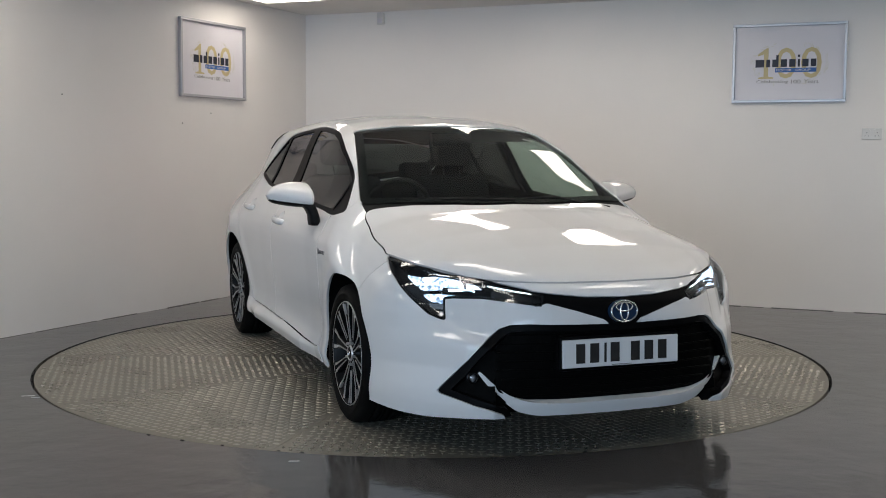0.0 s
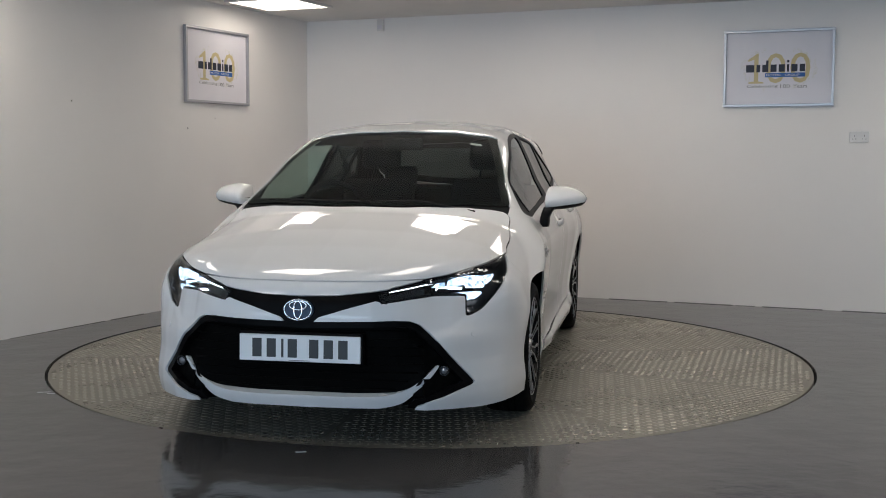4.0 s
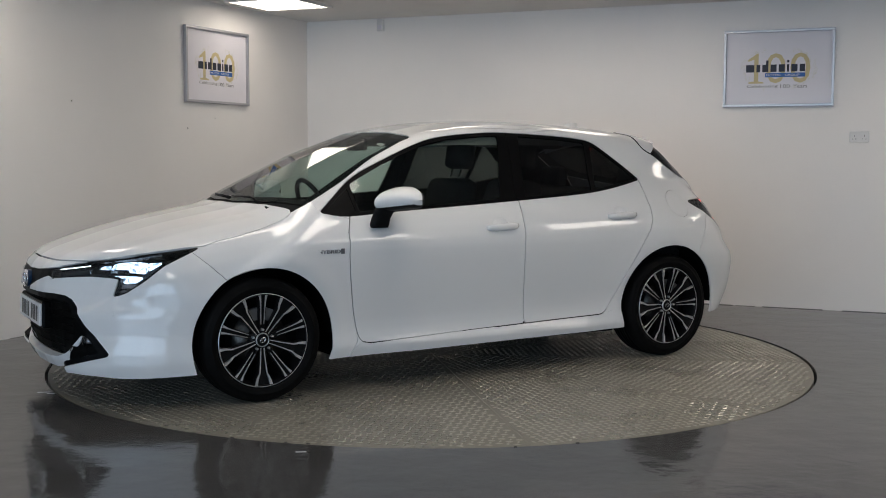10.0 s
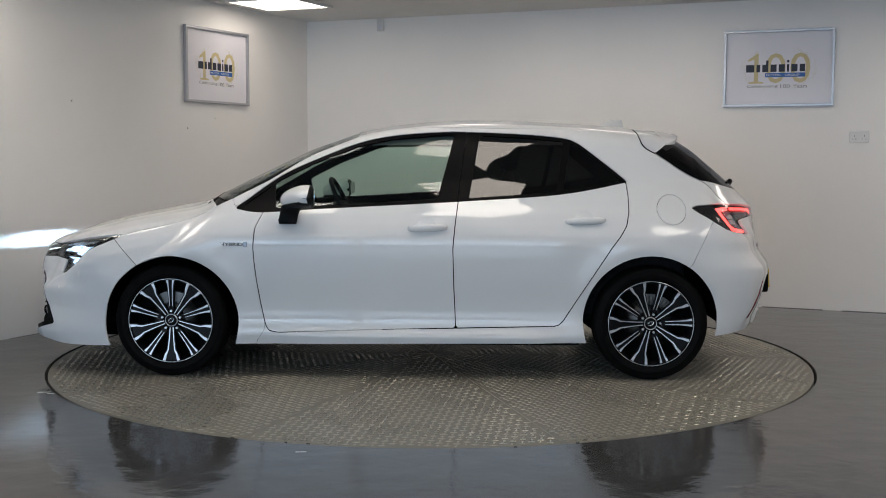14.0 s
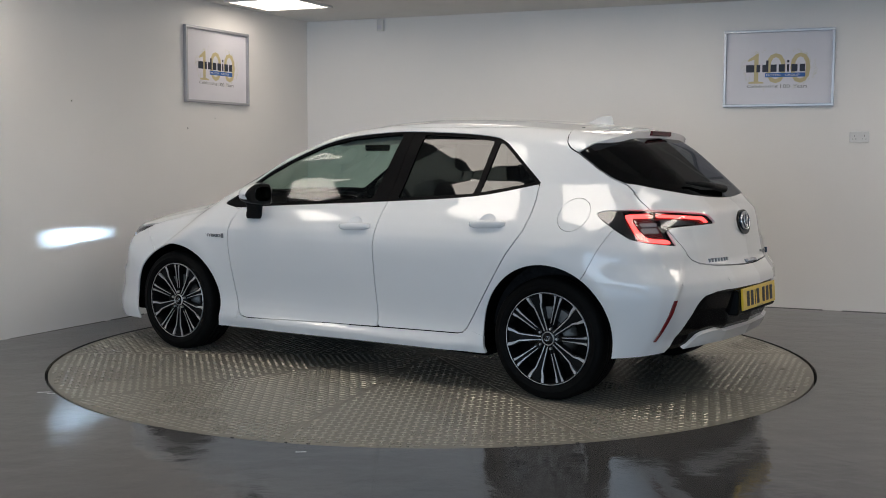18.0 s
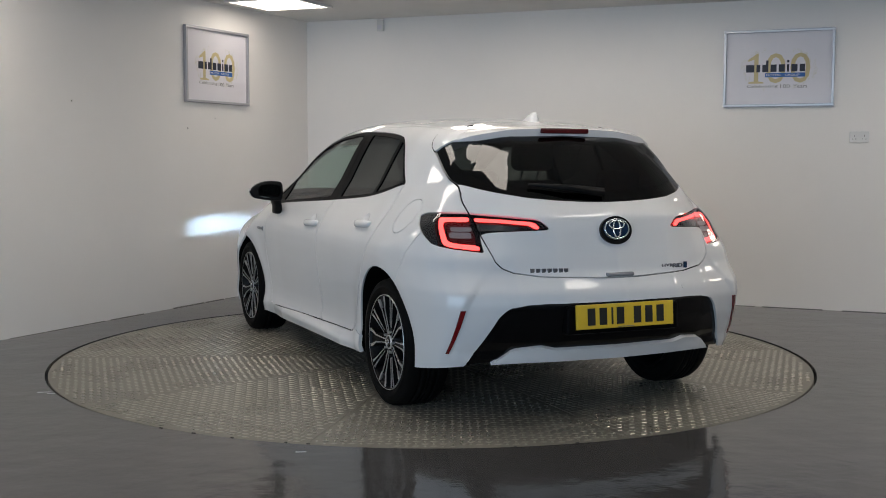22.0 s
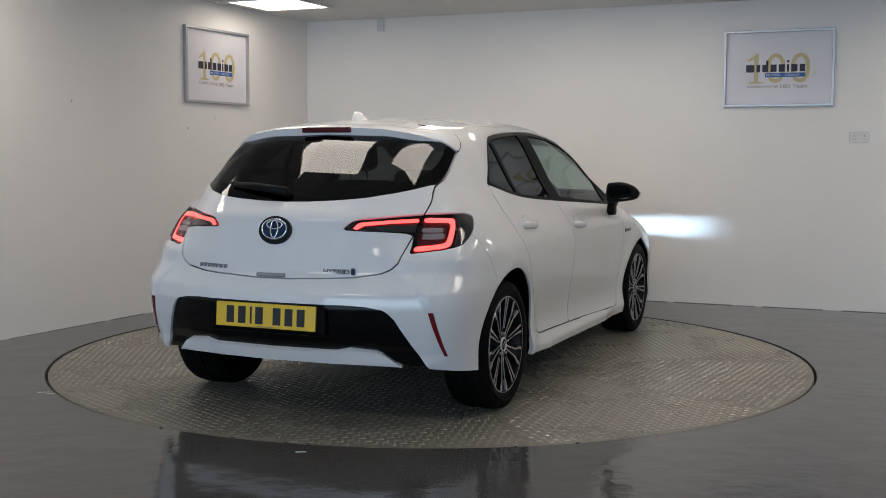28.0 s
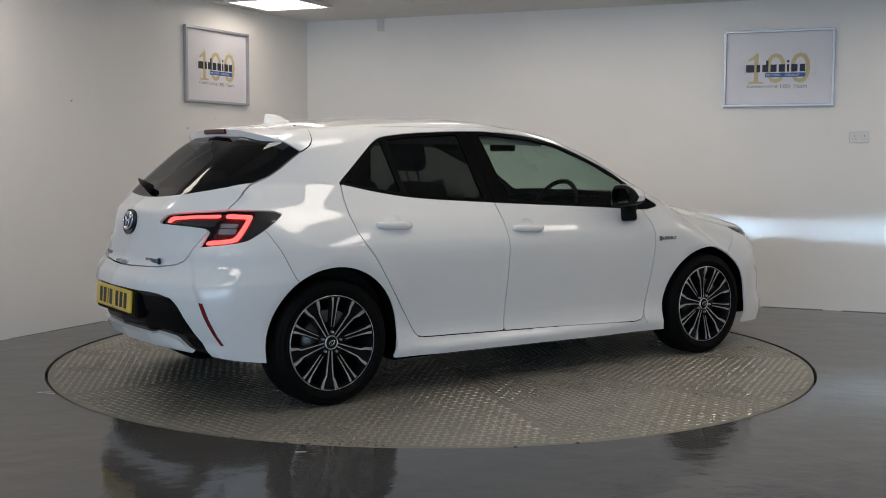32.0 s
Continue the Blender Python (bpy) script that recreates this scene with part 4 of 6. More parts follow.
for z in (0.255, 0.290, 0.325, 0.360, 0.395, 0.430, 0.465, 0.500):
    half = 0.50 - 0.12 * max(0.0, (0.36 - z) / 0.11) ** 1.5
    pts = []
    for y in np.linspace(-half, half, 15):
        q = solve(np.array([[1.15, y, z]]), np.array([[1.0, 0, 0]]))[0]
        pts.append(Vector((q[0] - 0.030, y, z)))
    bm = bmesh.new()
    tube(bm, pts, 0.0035, 6)
    part("grille_slat", bm, M_MESH, fb, "thin black grille slat", True)
rb = skin("rear_bumper", region(TAIL, bottom, lambda V: arch_sd(V), inside_of(XZ, REAR_SEAM, -0.0015), lambda V: GAP - hatch_sd(V), outside_of(AZR, TAILLAMP, GAP), outside_of(YZ, VALANCE)),
          M_PAINT, car, "white rear bumper", 0.012, both=True)
skin("valance", region(TAIL, bottom, inside_of(YZ, VALANCE, -0.001), outside_of(YZ, REARLIP)), M_GLOSSBLACK, rb, "gloss black rear valance", 0.02, -0.014, both=True)
skin("rear_lip", region(TAIL, bottom, inside_of(YZ, REARLIP, -0.002)), M_PAINT, rb, "white lower lip", 0.03, 0.006, both=True)

# tailgate
tg = skin("tailgate", region(TAIL, lambda V: hatch_sd(V) + GAP, lambda V: 0.001 - backlight_sd(V), outside_of(AZR, TAILLAMP, GAP), lambda V: V[:, 2] - 1.33), M_PAINT, car, "white tailgate", 0.014, both=True)
bg = skin("rear_window", region(TAIL, lambda V: backlight_sd(V) + 0.001), M_PRIVACY, tg, "dark tinted rear window", 0, -0.003, both=True)
bg.visible_shadow = False
skin("rear_window_band", region(TAIL, lambda V: backlight_sd(V) + 0.001, lambda V: -0.05 - backlight_sd(V)), M_SATIN, tg, "black window border", 0, -0.007, both=True)

for s in (1, -1):
    mir = 1 if s == 1 else -1
    # body side: wing, pillars, roof rail and rear quarter
    common = (bottom, arch_sd, outside_of(XZ, DLO, 0.001), not_bonnet, outside_of(XZ, FRONT_SEAM, 0.0015), outside_of(XZ, REAR_SEAM, 0.0015),
              lambda V: np.where(V[:, 2] > 0.8, 0.001 - poly_sd(XY(V), SCREEN), -1.0), lambda V: np.where(V[:, 2] > 0.8, 0.0012 - poly_sd(XY(V), ROOF), -1.0),
              lambda V: np.where(V[:, 2] > 0.8, -poly_sd(XY(V), COWL), -1.0), lambda V: GAP - hatch_sd(V), outside_of(AZR, TAILLAMP, GAP), outside_of(AZF, HEAD, GAP),
              outside_of(XZ, FRONT_DOOR, GAP), outside_of(XZ, REAR_DOOR, GAP), lambda V: V[:, 0] - 2.12, lambda V: -1.95 - V[:, 0], lambda V: np.where(V[:, 0] < -1.2, 0.004 - poly_sd(XZ(V), FIN), -1.0))
    side = region(SHELL, *common)
    wing_line = [(3, 1.4), (1.06, 1.10), (1.0, 0.945), (0.90, 0.91), (0.82, 0.89), (0.82, 0.262), (0.86, 0.20), (0.9, 0), (3, 0)]
    skin("front_wing", region(side, inside_of(XZ, wing_line, -0.001)), M_PAINT, car, "white front wing", 0.010, mirror=mir)
    sill_poly = [(0.90, 0.19), (0.86, 0.21), (0.80, 0.262), (0.3, 0.262), (-0.8, 0.292), (-0.86, 0.31), (-1.0, 0.27), (-1.0, 0.1), (0.95, 0.1)]
    rest = region(side, outside_of(XZ, wing_line, 0.001))
    if s == 1:
        fuel = lambda V: np.hypot(V[:, 0] + 1.412, V[:, 2] - 0.931) - 0.080
        skin("fuel_flap", region(rest, lambda V: fuel(V) + 0.0012), M_PAINT, car, "round white fuel flap", 0.006, mirror=mir)
        rest = region(rest, lambda V: 0.0012 - fuel(V))
    skin("body_side", region(rest, outside_of(XZ, sill_poly, 0.0)), M_PAINT, car, "white rear quarter, pillars and roof rail", 0.010, mirror=mir)
    skin("sill", region(rest, inside_of(XZ, sill_poly, 0.0)), M_PAINT, car, "white side sill", 0.02, 0.004, mirror=mir)
    # doors
    for name, poly, cup in (("front_door", FRONT_DOOR, HANDLE_F), ("rear_door", REAR_DOOR, HANDLE_R)):
        panel = region(SHELL, inside_of(XZ, poly, -GAP), outside_of(XZ, DLO, 0.001), lambda V: 0.2 - V[:, 1])
        door = skin(name, region(panel, lambda V: -cup_sd(V, cup)), M_PAINT, car, "white " + name.replace("_", " "), 0.012, mirror=mir)
        V, F = region(panel, lambda V: cup_sd(V, cup))
        rho = np.clip(cup_sd(V, cup) / 0.04 + 1, 0, 1)
        N = normals(V)
        skin("handle_cup", (V - N * (0.0122 * (1 - rho ** 2))[:, None], F), M_PAINT, door, "", 0, mirror=mir)
        # pull handle
        bm = bmesh.new()
        pts, rad = [], []
        for u in np.linspace(-1, 1, 13):
            x = cup[0] - 0.005 + 0.105 * u
            z = cup[1] - 0.010 - 0.004 * u
            q = solve(np.array([[x, 0.0, z]]), np.array([[0, 1.0, 0]]))[0]
            pts.append(Vector((x, q[1] + 0.024 * (1 - u ** 4) - 0.002, z)))
            rad.append(0.0130 * (1 - 0.35 * u ** 4))
        tube(bm, pts, rad, 12)
        for v in bm.verts:
            v.co.z += 0.55 * (v.co.z - (cup[1] - 0.010 - 0.004 * (v.co.x - cup[0] + 0.005) / 0.105))
            v.co.y *= s
        if s < 0:
            bmesh.ops.reverse_faces(bm, faces=bm.faces)
        part("door_handle", bm, M_PAINT, door, "white pull handle", True)
        # window trim and glass
        front = name == "front_door"
        cut = (lambda V: glass_split(V, (-0.292, 1.37), (-0.236, 0.95))) if front else (lambda V: -glass_split(V, (-0.292, 1.37), (-0.236, 0.95)))
        frame_ = region(SHELL, inside_of(XZ, DLO, -0.001), lambda V: cut(V) + 0.0015)
        if front:
            pane_poly = [(0.78, 1.068), (0.74, 1.092), (0.57, 1.176), (0.32, 1.274), (0.13, 1.315), (-0.12, 1.336), (-0.222, 1.338), (-0.13, 0.985), (0.3, 0.956), (0.62, 0.938), (0.765, 0.932)]
            panes = [("side_window", pane_poly, M_GLASS, "clear green-tinted side window"), ("mirror_triangle", [(0.945, 0.945), (0.80, 1.05), (0.785, 0.928), (0.90, 0.928)], M_SATIN, "small black mirror triangle")]
        else:
            panes = [("side_window", [(-0.365, 1.338), (-0.63, 1.324), (-0.835, 1.304), (-0.79, 1.022), (-0.305, 0.988)], M_PRIVACY, "dark tinted rear side window"),
                     ("quarter_glass", [(-0.872, 1.294), (-0.90, 1.285), (-0.96, 1.240), (-1.150, 1.086), (-0.825, 1.027)], M_PRIVACY, "dark tinted quarter glass")]
        trim = frame_
        for nm, pp, gm, lb in panes:
            trim = region(trim, outside_of(XZ, pp))
            g = skin(nm, region(frame_, inside_of(XZ, pp, 0.004)), gm, door, lb, 0, -0.007, mirror=mir)
            g.visible_shadow = False
        skin("window_frame", trim, M_SATIN, door, "gloss black window frame", 0.012, -0.002, mirror=mir)

    # headlight
    SLOT = deg([(27.5, 0.692), (42.0, 0.692), (42.0, 0.634), (27.5, 0.634)])
    hl = skin("headlight", region(NOSE, inside_of(AZF, HEAD), not_bonnet, outside_of(AZF, SLOT)), M_TRIM, car, "lit LED headlight in a smoked housing", 0, -0.055, mirror=mir)
    ln = skin("lens", region(NOSE, inside_of(AZF, HEAD), not_bonnet), M_LENS, hl, "clear lens", 0, -0.001, mirror=mir)
    ln.visible_shadow = False
    skin("lamp_bezel", region(NOSE, inside_of(AZF, HEAD), not_bonnet, lambda V: -0.009 - poly_sd(AZF(V), HEAD)), M_GLOSSBLACK, hl, "black bezel", 0.045, -0.006, mirror=mir)
    for nm, pts in (("reflector", [(29.2, 0.642), (29.4, 0.636), (33.2, 0.636), (33.2, 0.642)]), ("reflector", [(29.6, 0.677), (33.2, 0.677), (33.2, 0.696), (31.0, 0.692)]),
                    ("reflector", [(33.5, 0.643), (33.8, 0.638), (36.0, 0.634), (37.6, 0.628), (38.2, 0.612), (39.4, 0.608), (41.0, 0.618), (43.6, 0.643), (43.6, 0.645)]),
                    ("reflector", [(33.5, 0.677), (39.4, 0.677), (39.4, 0.660), (43.8, 0.660), (44.6, 0.672), (44.2, 0.716), (39.0, 0.711), (34.4, 0.703)]),
                    ("reflector", [(44.5, 0.717), (44.9, 0.676), (46.8, 0.698), (48.6, 0.722), (48.4, 0.728)]),
                    ("lower_reflector", [(37.6, 0.606), (37.7, 0.588), (40.6, 0.590), (42.0, 0.608)]), ("lower_reflector", [(37.7, 0.580), (37.7, 0.564), (39.0, 0.566), (40.0, 0.582)])):
        skin(nm, region(NOSE, inside_of(AZF, deg(pts))), M_LAMPGLOW if nm == "reflector" else M_GREYLENS, hl, "bright lit reflector" if nm == "reflector" else "silvered lower reflector", 0.006, -0.034, mirror=mir)
    bm = bmesh.new()
    pts = []
    for a_ in np.linspace(18.4, 28.2, 14):
        an = math.radians(a_)
        q = solve(np.array([[1.15, 0.0, 0.661 + 0.0245 * (a_ - 18.4) / 9.8]]), np.array([[math.cos(an), math.sin(an), 0]]))
        q = q[0] - normals(q)[0] * 0.010
        pts.append(Vector((q[0], q[1] * s, q[2])))
    tube(bm, pts, 0.0022, 8)
    part("daytime_bar", bm, M_DRL, hl, "white running light strip", True)
    skin("inner_trim", region(NOSE, inside_of(AZF, deg([(18.4, 0.650), (28.0, 0.672), (28.0, 0.646), (23, 0.634), (18.4, 0.622)]))), M_TRIM, hl, "smoked inner trim", 0.004, -0.030, mirror=mir)
    # dipped beam: source at the back of an added flat black shaping duct
    a = math.radians(34.5)
    q = solve(np.array([[1.15, 0.0, 0.668]]), np.array([[math.cos(a), math.sin(a), 0]]))
    q = q[0] - normals(q)[0] * 0.045
    bm = bmesh.new()
    D, Wd, Hh = 0.16, 0.055, 0.0085
    o = Matrix.Translation((q[0], q[1] * s, q[2])) @ Matrix.Rotation(math.radians(3 * s), 4, "Z") @ Matrix.Translation((-D, 0, 0))
    for lo, hi in (((0, -Wd, -Hh - 0.003), (0.11, Wd, -Hh)), ((0, -Wd, Hh), (D, Wd, Hh + 0.003)), ((0, -Wd - 0.004, -Hh - 0.003), (D, -Wd, Hh + 0.003)), ((0, Wd, -Hh - 0.003), (D, Wd + 0.004, Hh + 0.003)), ((-0.006, -Wd, -Hh), (0, Wd, Hh))):
        box(bm, lo, hi, 0, o)
    part("beam_duct", bm, M_GAP, hl, "added black duct shaping the beam")
    bm = bmesh.new()
    bm.faces.new([bm.verts.new(o @ Vector((0.004, u, v))) for u, v in ((-0.035, -0.0055), (0.035, -0.0055), (0.035, 0.0055), (-0.035, 0.0055))])
    part("light_source", bm, M_BEAM, hl, "bright LED")
    # fog lamp and blades in the corner of the grille
    fx, fy, fz = 2.134, 0.580, 0.330
    bm = bmesh.new()
    cyl(bm, (fx - 0.05, fy * s, fz), (fx + 0.004, (fy - 0.004) * s, fz), 0.015, 0.016, 20)
    part("fog_lamp", bm, M_GREYLENS, fb, "round fog lamp", True)
    bm = bmesh.new()
    tube(bm, [Vector((fx + 0.006, fy * s + 0.019 * math.cos(a), fz + 0.019 * math.sin(a))) for a in np.linspace(0, 2 * math.pi, 21)[:-1]], 0.005, 6, True)
    part("fog_lamp_ring", bm, M_GLOSSBLACK, fb, "", True)
    for k in range(2):
        bm = bmesh.new()
        a = Vector((2.085 - 0.01 * k, (0.545 - 0.045 * k) * s, 0.312 - 0.03 * k))
        b = Vector((2.095 + 0.005 * k, (0.485 - 0.02 * k) * s, 0.232 - 0.02 * k))
        tube(bm, [a, (a + b) / 2 + Vector((0.012, 0, 0)), b], [0.008, 0.010, 0.005], 8)
        part("corner_blade", bm, M_SATIN, fb, "", True)

    # tail lamp, split by the tailgate joint
    for nm, fld, par in (("tail_lamp", lambda V: hatch_sd(V) * -1 + 0.002, car), ("tailgate_lamp", lambda V: hatch_sd(V) + 0.002, tg)):
        tl = skin(nm, region(TAIL, inside_of(AZR, TAILLAMP), fld), M_GLOSSBLACK, par, "lit red tail lamp in a smoked housing", 0.02, -0.028, mirror=mir)
        ln = skin("lens", region(TAIL, inside_of(AZR, TAILLAMP), fld), M_LENS, tl, "clear lens", 0, 0.0, mirror=mir)
        ln.visible_shadow = False
    tl2 = tl
    # added black sheet, so the bars do not shine into the cabin
    skin("glow_block", region(TAIL, inside_of(AZR, TAILLAMP, 0.03)), M_GAP, tl2, "added black sheet blocking the light bars from behind", 0, -0.07, mirror=mir)
    skin("lamp_tip", region(TAIL, inside_of(AZR, TAILLAMP), inside_of(AZR, deg([(47.0, 1.0), (60, 1.0), (60, 0.7), (43.6, 0.7), (44.6, 0.830), (46.4, 0.890)]))), M_TRIM, tl2, "smoked black lamp tip", 0.024, -0.003, mirror=mir)
    bar_a = deg([(36.9, 0.942), (30, 0.937), (22.6, 0.925), (21.4, 0.918), (20.0, 0.893), (21.4, 0.893), (22.9, 0.909), (30, 0.922), (36.9, 0.927)])
    bar_c = rounded(deg([(38.6, 0.943), (42, 0.945), (45.4, 0.944), (46.2, 0.938), (45.8, 0.910), (45.2, 0.882), (44.0, 0.838), (42.8, 0.820), (39, 0.811), (34.9, 0.803), (35.2, 0.819), (39, 0.827), (41.9, 0.836), (42.9, 0.850), (43.9, 0.884), (44.6, 0.914), (44.2, 0.926), (42, 0.927), (38.6, 0.926)]), 4)
    skin("light_bar", region(TAIL, inside_of(AZR, bar_a)), M_REDGLOW, tl2, "glowing red bar", 0.004, -0.012, mirror=mir)
    skin("light_bar", region(TAIL, inside_of(AZR, bar_c)), M_REDGLOW, tl2, "glowing red C-shaped bar", 0.004, -0.012, mirror=mir)
    skin("red_lens", region(TAIL, inside_of(AZR, deg([(38.4, 0.922), (43.8, 0.921), (42.4, 0.842), (35.7, 0.826), (36.4, 0.870)]))), M_DARKRED, tl2, "dark red inner lens", 0.004, -0.020, mirror=mir)
    for z0, z1 in ((0.884, 0.900), (0.856, 0.876)):
        skin("reversing_lens", region(TAIL, inside_of(AZR, deg([(37.4, z1), (42.6, z1 + 0.003), (42.0, z0), (37.0, z0 - 0.003)]))), M_REVERSE, tl2, "grey reversing lens", 0.004, -0.014, mirror=mir)
    skin("indicator_lens", region(TAIL, inside_of(AZR, deg([(24.5, 0.902), (36.2, 0.919), (35.6, 0.884), (27.0, 0.887)]))), M_SMOKE, tl2, "smoked indicator lens", 0.004, -0.016, mirror=mir)
    # rear reflector strip in the bumper corner
    bm = bmesh.new()
    prev = None
    for u in np.linspace(0, 1, 9):
        z = 0.536 - 0.203 * u
        y = 0.741 + 0.037 * u
        w = 0.011 * (1 - 0.45 * u)
        q = solve(np.array([[-0.95, yy, z] for yy in (y - w, y + w)]), np.array([[-1.0, 0, 0]] * 2))
        row = [bm.verts.new((q[0][0] - 0.005, q[0][1] * s, z)), bm.verts.new((q[1][0] - 0.005, q[1][1] * s, z)), bm.verts.new((q[1][0] + 0.01, q[1][1] * s, z)), bm.verts.new((q[0][0] + 0.01, q[0][1] * s, z))]
        if prev:
            for i in range(4):
                bm.faces.new((prev[i], prev[(i + 1) % 4], row[(i + 1) % 4], row[i]))
        else:
            bm.faces.new(row)
        prev = row
    bm.faces.new(prev)
    bmesh.ops.recalc_face_normals(bm, faces=bm.faces)
    part("rear_reflector", bm, M_REDLENS, rb, "slim red reflector")

    # door mirror: sections from the inner end outwards
    def mirror_shell(keep, grow=0.0):
        bm = bmesh.new()
        rings = []
        n, m = 22, 40
        for i in range(n):
            u = i / (n - 1)
            end = (1 - max(0.0, (0.10 - u) / 0.10) ** 2) ** 0.5 * (1 - max(0.0, (u - 0.80) / 0.20) ** 2.4) ** 0.5
            y = 0.838 + 0.222 * u
            front = 0.728 - 0.125 * u ** 1.7
            back = 0.535 - 0.012 * u
            top = 1.046 + 0.016 * math.sin(math.pi * min(u * 0.9 + 0.1, 1)) - 0.030 * u ** 3
            low = 0.928 + 0.030 * u ** 2
            xc, zc = back + 0.035, (top + low) / 2 - 0.006 + 0.012 * u
            ring = []
            for j in range(m):
                a = 2 * math.pi * j / m
                c, q = math.cos(a), math.sin(a)
                rx = (front - xc) if c > 0 else (xc - back)
                e = 0.85 if c > 0 else 0.45
                x = xc + math.copysign(abs(c) ** e, c) * rx * (0.35 + 0.65 * end)
                z = zc + math.copysign(abs(q) ** 0.72, q) * ((top - zc) if q > 0 else (zc - low)) * max(end, 0.02)
                # the nose droops
                z -= 0.020 * max(0.0, (x - 0.60) / 0.12) * (1 if q > 0 else 0.3)
                ring.append(Vector((x, y, z)) + Vector((c * grow, 0, q * grow)))
            rings.append(ring)
        put = {}

        def vert(i, j):
            key = (i, j % m)
            if key not in put:
                v = rings[i][j % m]
                put[key] = bm.verts.new((v.x, v.y * s, v.z))
            return put[key]
        for i in range(n - 1):
            for j in range(m):
                c = (rings[i][j] + rings[i + 1][j] + rings[i][(j + 1) % m] + rings[i + 1][(j + 1) % m]) / 4
                if keep(c):
                    bm.faces.new((vert(i, j), vert(i, j + 1), vert(i + 1, j + 1), vert(i + 1, j)))
        for i in (0, n - 1):
            c = sum(rings[i], Vector()) / m
            if keep(c):
                bm.faces.new([vert(i, j) for j in range(m)])
        bmesh.ops.recalc_face_normals(bm, faces=bm.faces)
        if sum(f.normal.x * (f.calc_center_median().x - 0.6) for f in bm.faces) < 0:
            bmesh.ops.reverse_faces(bm, faces=bm.faces)
        return bm
    split = lambda c: 0.945 + 0.030 * max(0.0, (c.y - 0.84) / 0.22) ** 1.3
    mc = part("door_mirror", mirror_shell(lambda c: c.z > split(c) and c.x > 0.548), M_PAINT, car, "white door mirror cap", True)
    part("mirror_base", mirror_shell(lambda c: True, -0.002), M_PLASTIC, mc, "black lower shell", True)
    bm = bmesh.new()
    prism(bm, [(0.074 * math.copysign(abs(math.cos(a)) ** 0.7, math.cos(a)), 0.042 * math.copysign(abs(math.sin(a)) ** 0.6, math.sin(a))) for a in np.linspace(0, 2 * math.pi, 41)[:-1]],
          Matrix.Translation((0.526, 0.938, 0.996)) @ Matrix.Rotation(math.radians(6), 4, "Z") @ Matrix(((0, 0, -1, 0), (1, 0, 0, 0), (0, 1, 0, 0), (0, 0, 0, 1))), 0.004)
    for v in bm.verts:
        v.co.y *= s
    bmesh.ops.recalc_face_normals(bm, faces=bm.faces)
    part("mirror_glass", bm, M_MIRROR, mc, "mirror glass darkened for the dark it reflects")
    bm = bmesh.new()
    sect = []
    for z, x0, x1, y0, y1 in ((0.948, 0.585, 0.720, 0.838, 0.905), (0.925, 0.615, 0.722, 0.830, 0.885), (0.895, 0.628, 0.730, 0.822, 0.872), (0.865, 0.634, 0.738, 0.818, 0.872), (0.846, 0.640, 0.734, 0.818, 0.868)):
        sect.append([bm.verts.new(((x0 + x1) / 2 + math.copysign(abs(math.cos(a)) ** 0.6, math.cos(a)) * (x1 - x0) / 2, ((y0 + y1) / 2 + math.copysign(abs(math.sin(a)) ** 0.6, math.sin(a)) * (y1 - y0) / 2) * s, z)) for a in np.linspace(0, 2 * math.pi, 21)[:-1]])
    for p_, q_ in zip(sect, sect[1:]):
        for j in range(20):
            bm.faces.new((p_[j], p_[(j + 1) % 20], q_[(j + 1) % 20], q_[j]))
    bm.faces.new(sect[0])
    bm.faces.new(sect[-1])
    bmesh.ops.recalc_face_normals(bm, faces=bm.faces)
    part("mirror_arm", bm, M_PLASTIC, mc, "black mirror arm", True)
    # wing badge: a word that cannot be read and an emblem
    m_ = Matrix(((-s, 0, 0, 0.99), (0, 0, s, 0), (0, 1, 0, 0.735), (0, 0, 0, 1)))
    q = solve(np.array([[0.99, 0.0, 0.735]]), np.array([[0, 1.0, 0]]))[0]
    m_[1][3] = (q[1] - 0.001) * s
    letters("wing_word", "HYBRID", 0.125, 0.019, 0.004, M_BADGE, car, m_, 0.02)
    for x0, x1, h in ((0.905, 0.925, 0.014),):
        bm = bmesh.new()
        yy = solve(np.array([[(x0 + x1) / 2, 0.0, 0.735]]), np.array([[0, 1.0, 0]]))[0][1]
        box(bm, (x0, yy - 0.003, 0.735 - h), (x1, yy + 0.004, 0.735 + h), 0.002)
        for v in bm.verts:
            v.co.y *= s
        bmesh.ops.recalc_face_normals(bm, faces=bm.faces)
        part("wing_badge", bm, M_BADGE, car, "small chrome badge")

# rear spoiler
bm = bmesh.new()
ny, nx = 45, 10
rows_t, rows_b = [], []
for j in range(ny):
    y = -0.565 + 1.13 * j / (ny - 1)
    k = abs(y) / 0.565
    x1 = -1.530 + 0.03 * k ** 2 + 0.10 * k ** 8
    rt, rbm = [], []
    for i in range(nx):
        u = i / (nx - 1)
        x = -1.385 + (x1 + 1.385) * u
        zt = 1.380 - 0.006 * u - 0.016 * u ** 2 - float(CABIN_CROWN(np.array([abs(y)]))[0]) * 1.05 - 0.02 * k ** 10
        th = 0.028 + 0.004 * u
        rt.append(bm.verts.new((x, y, zt)))
        rbm.append(bm.verts.new((x + 0.012 * u, y * 0.995, zt - th - 0.010 * u)))
    rows_t.append(rt)
    rows_b.append(rbm)
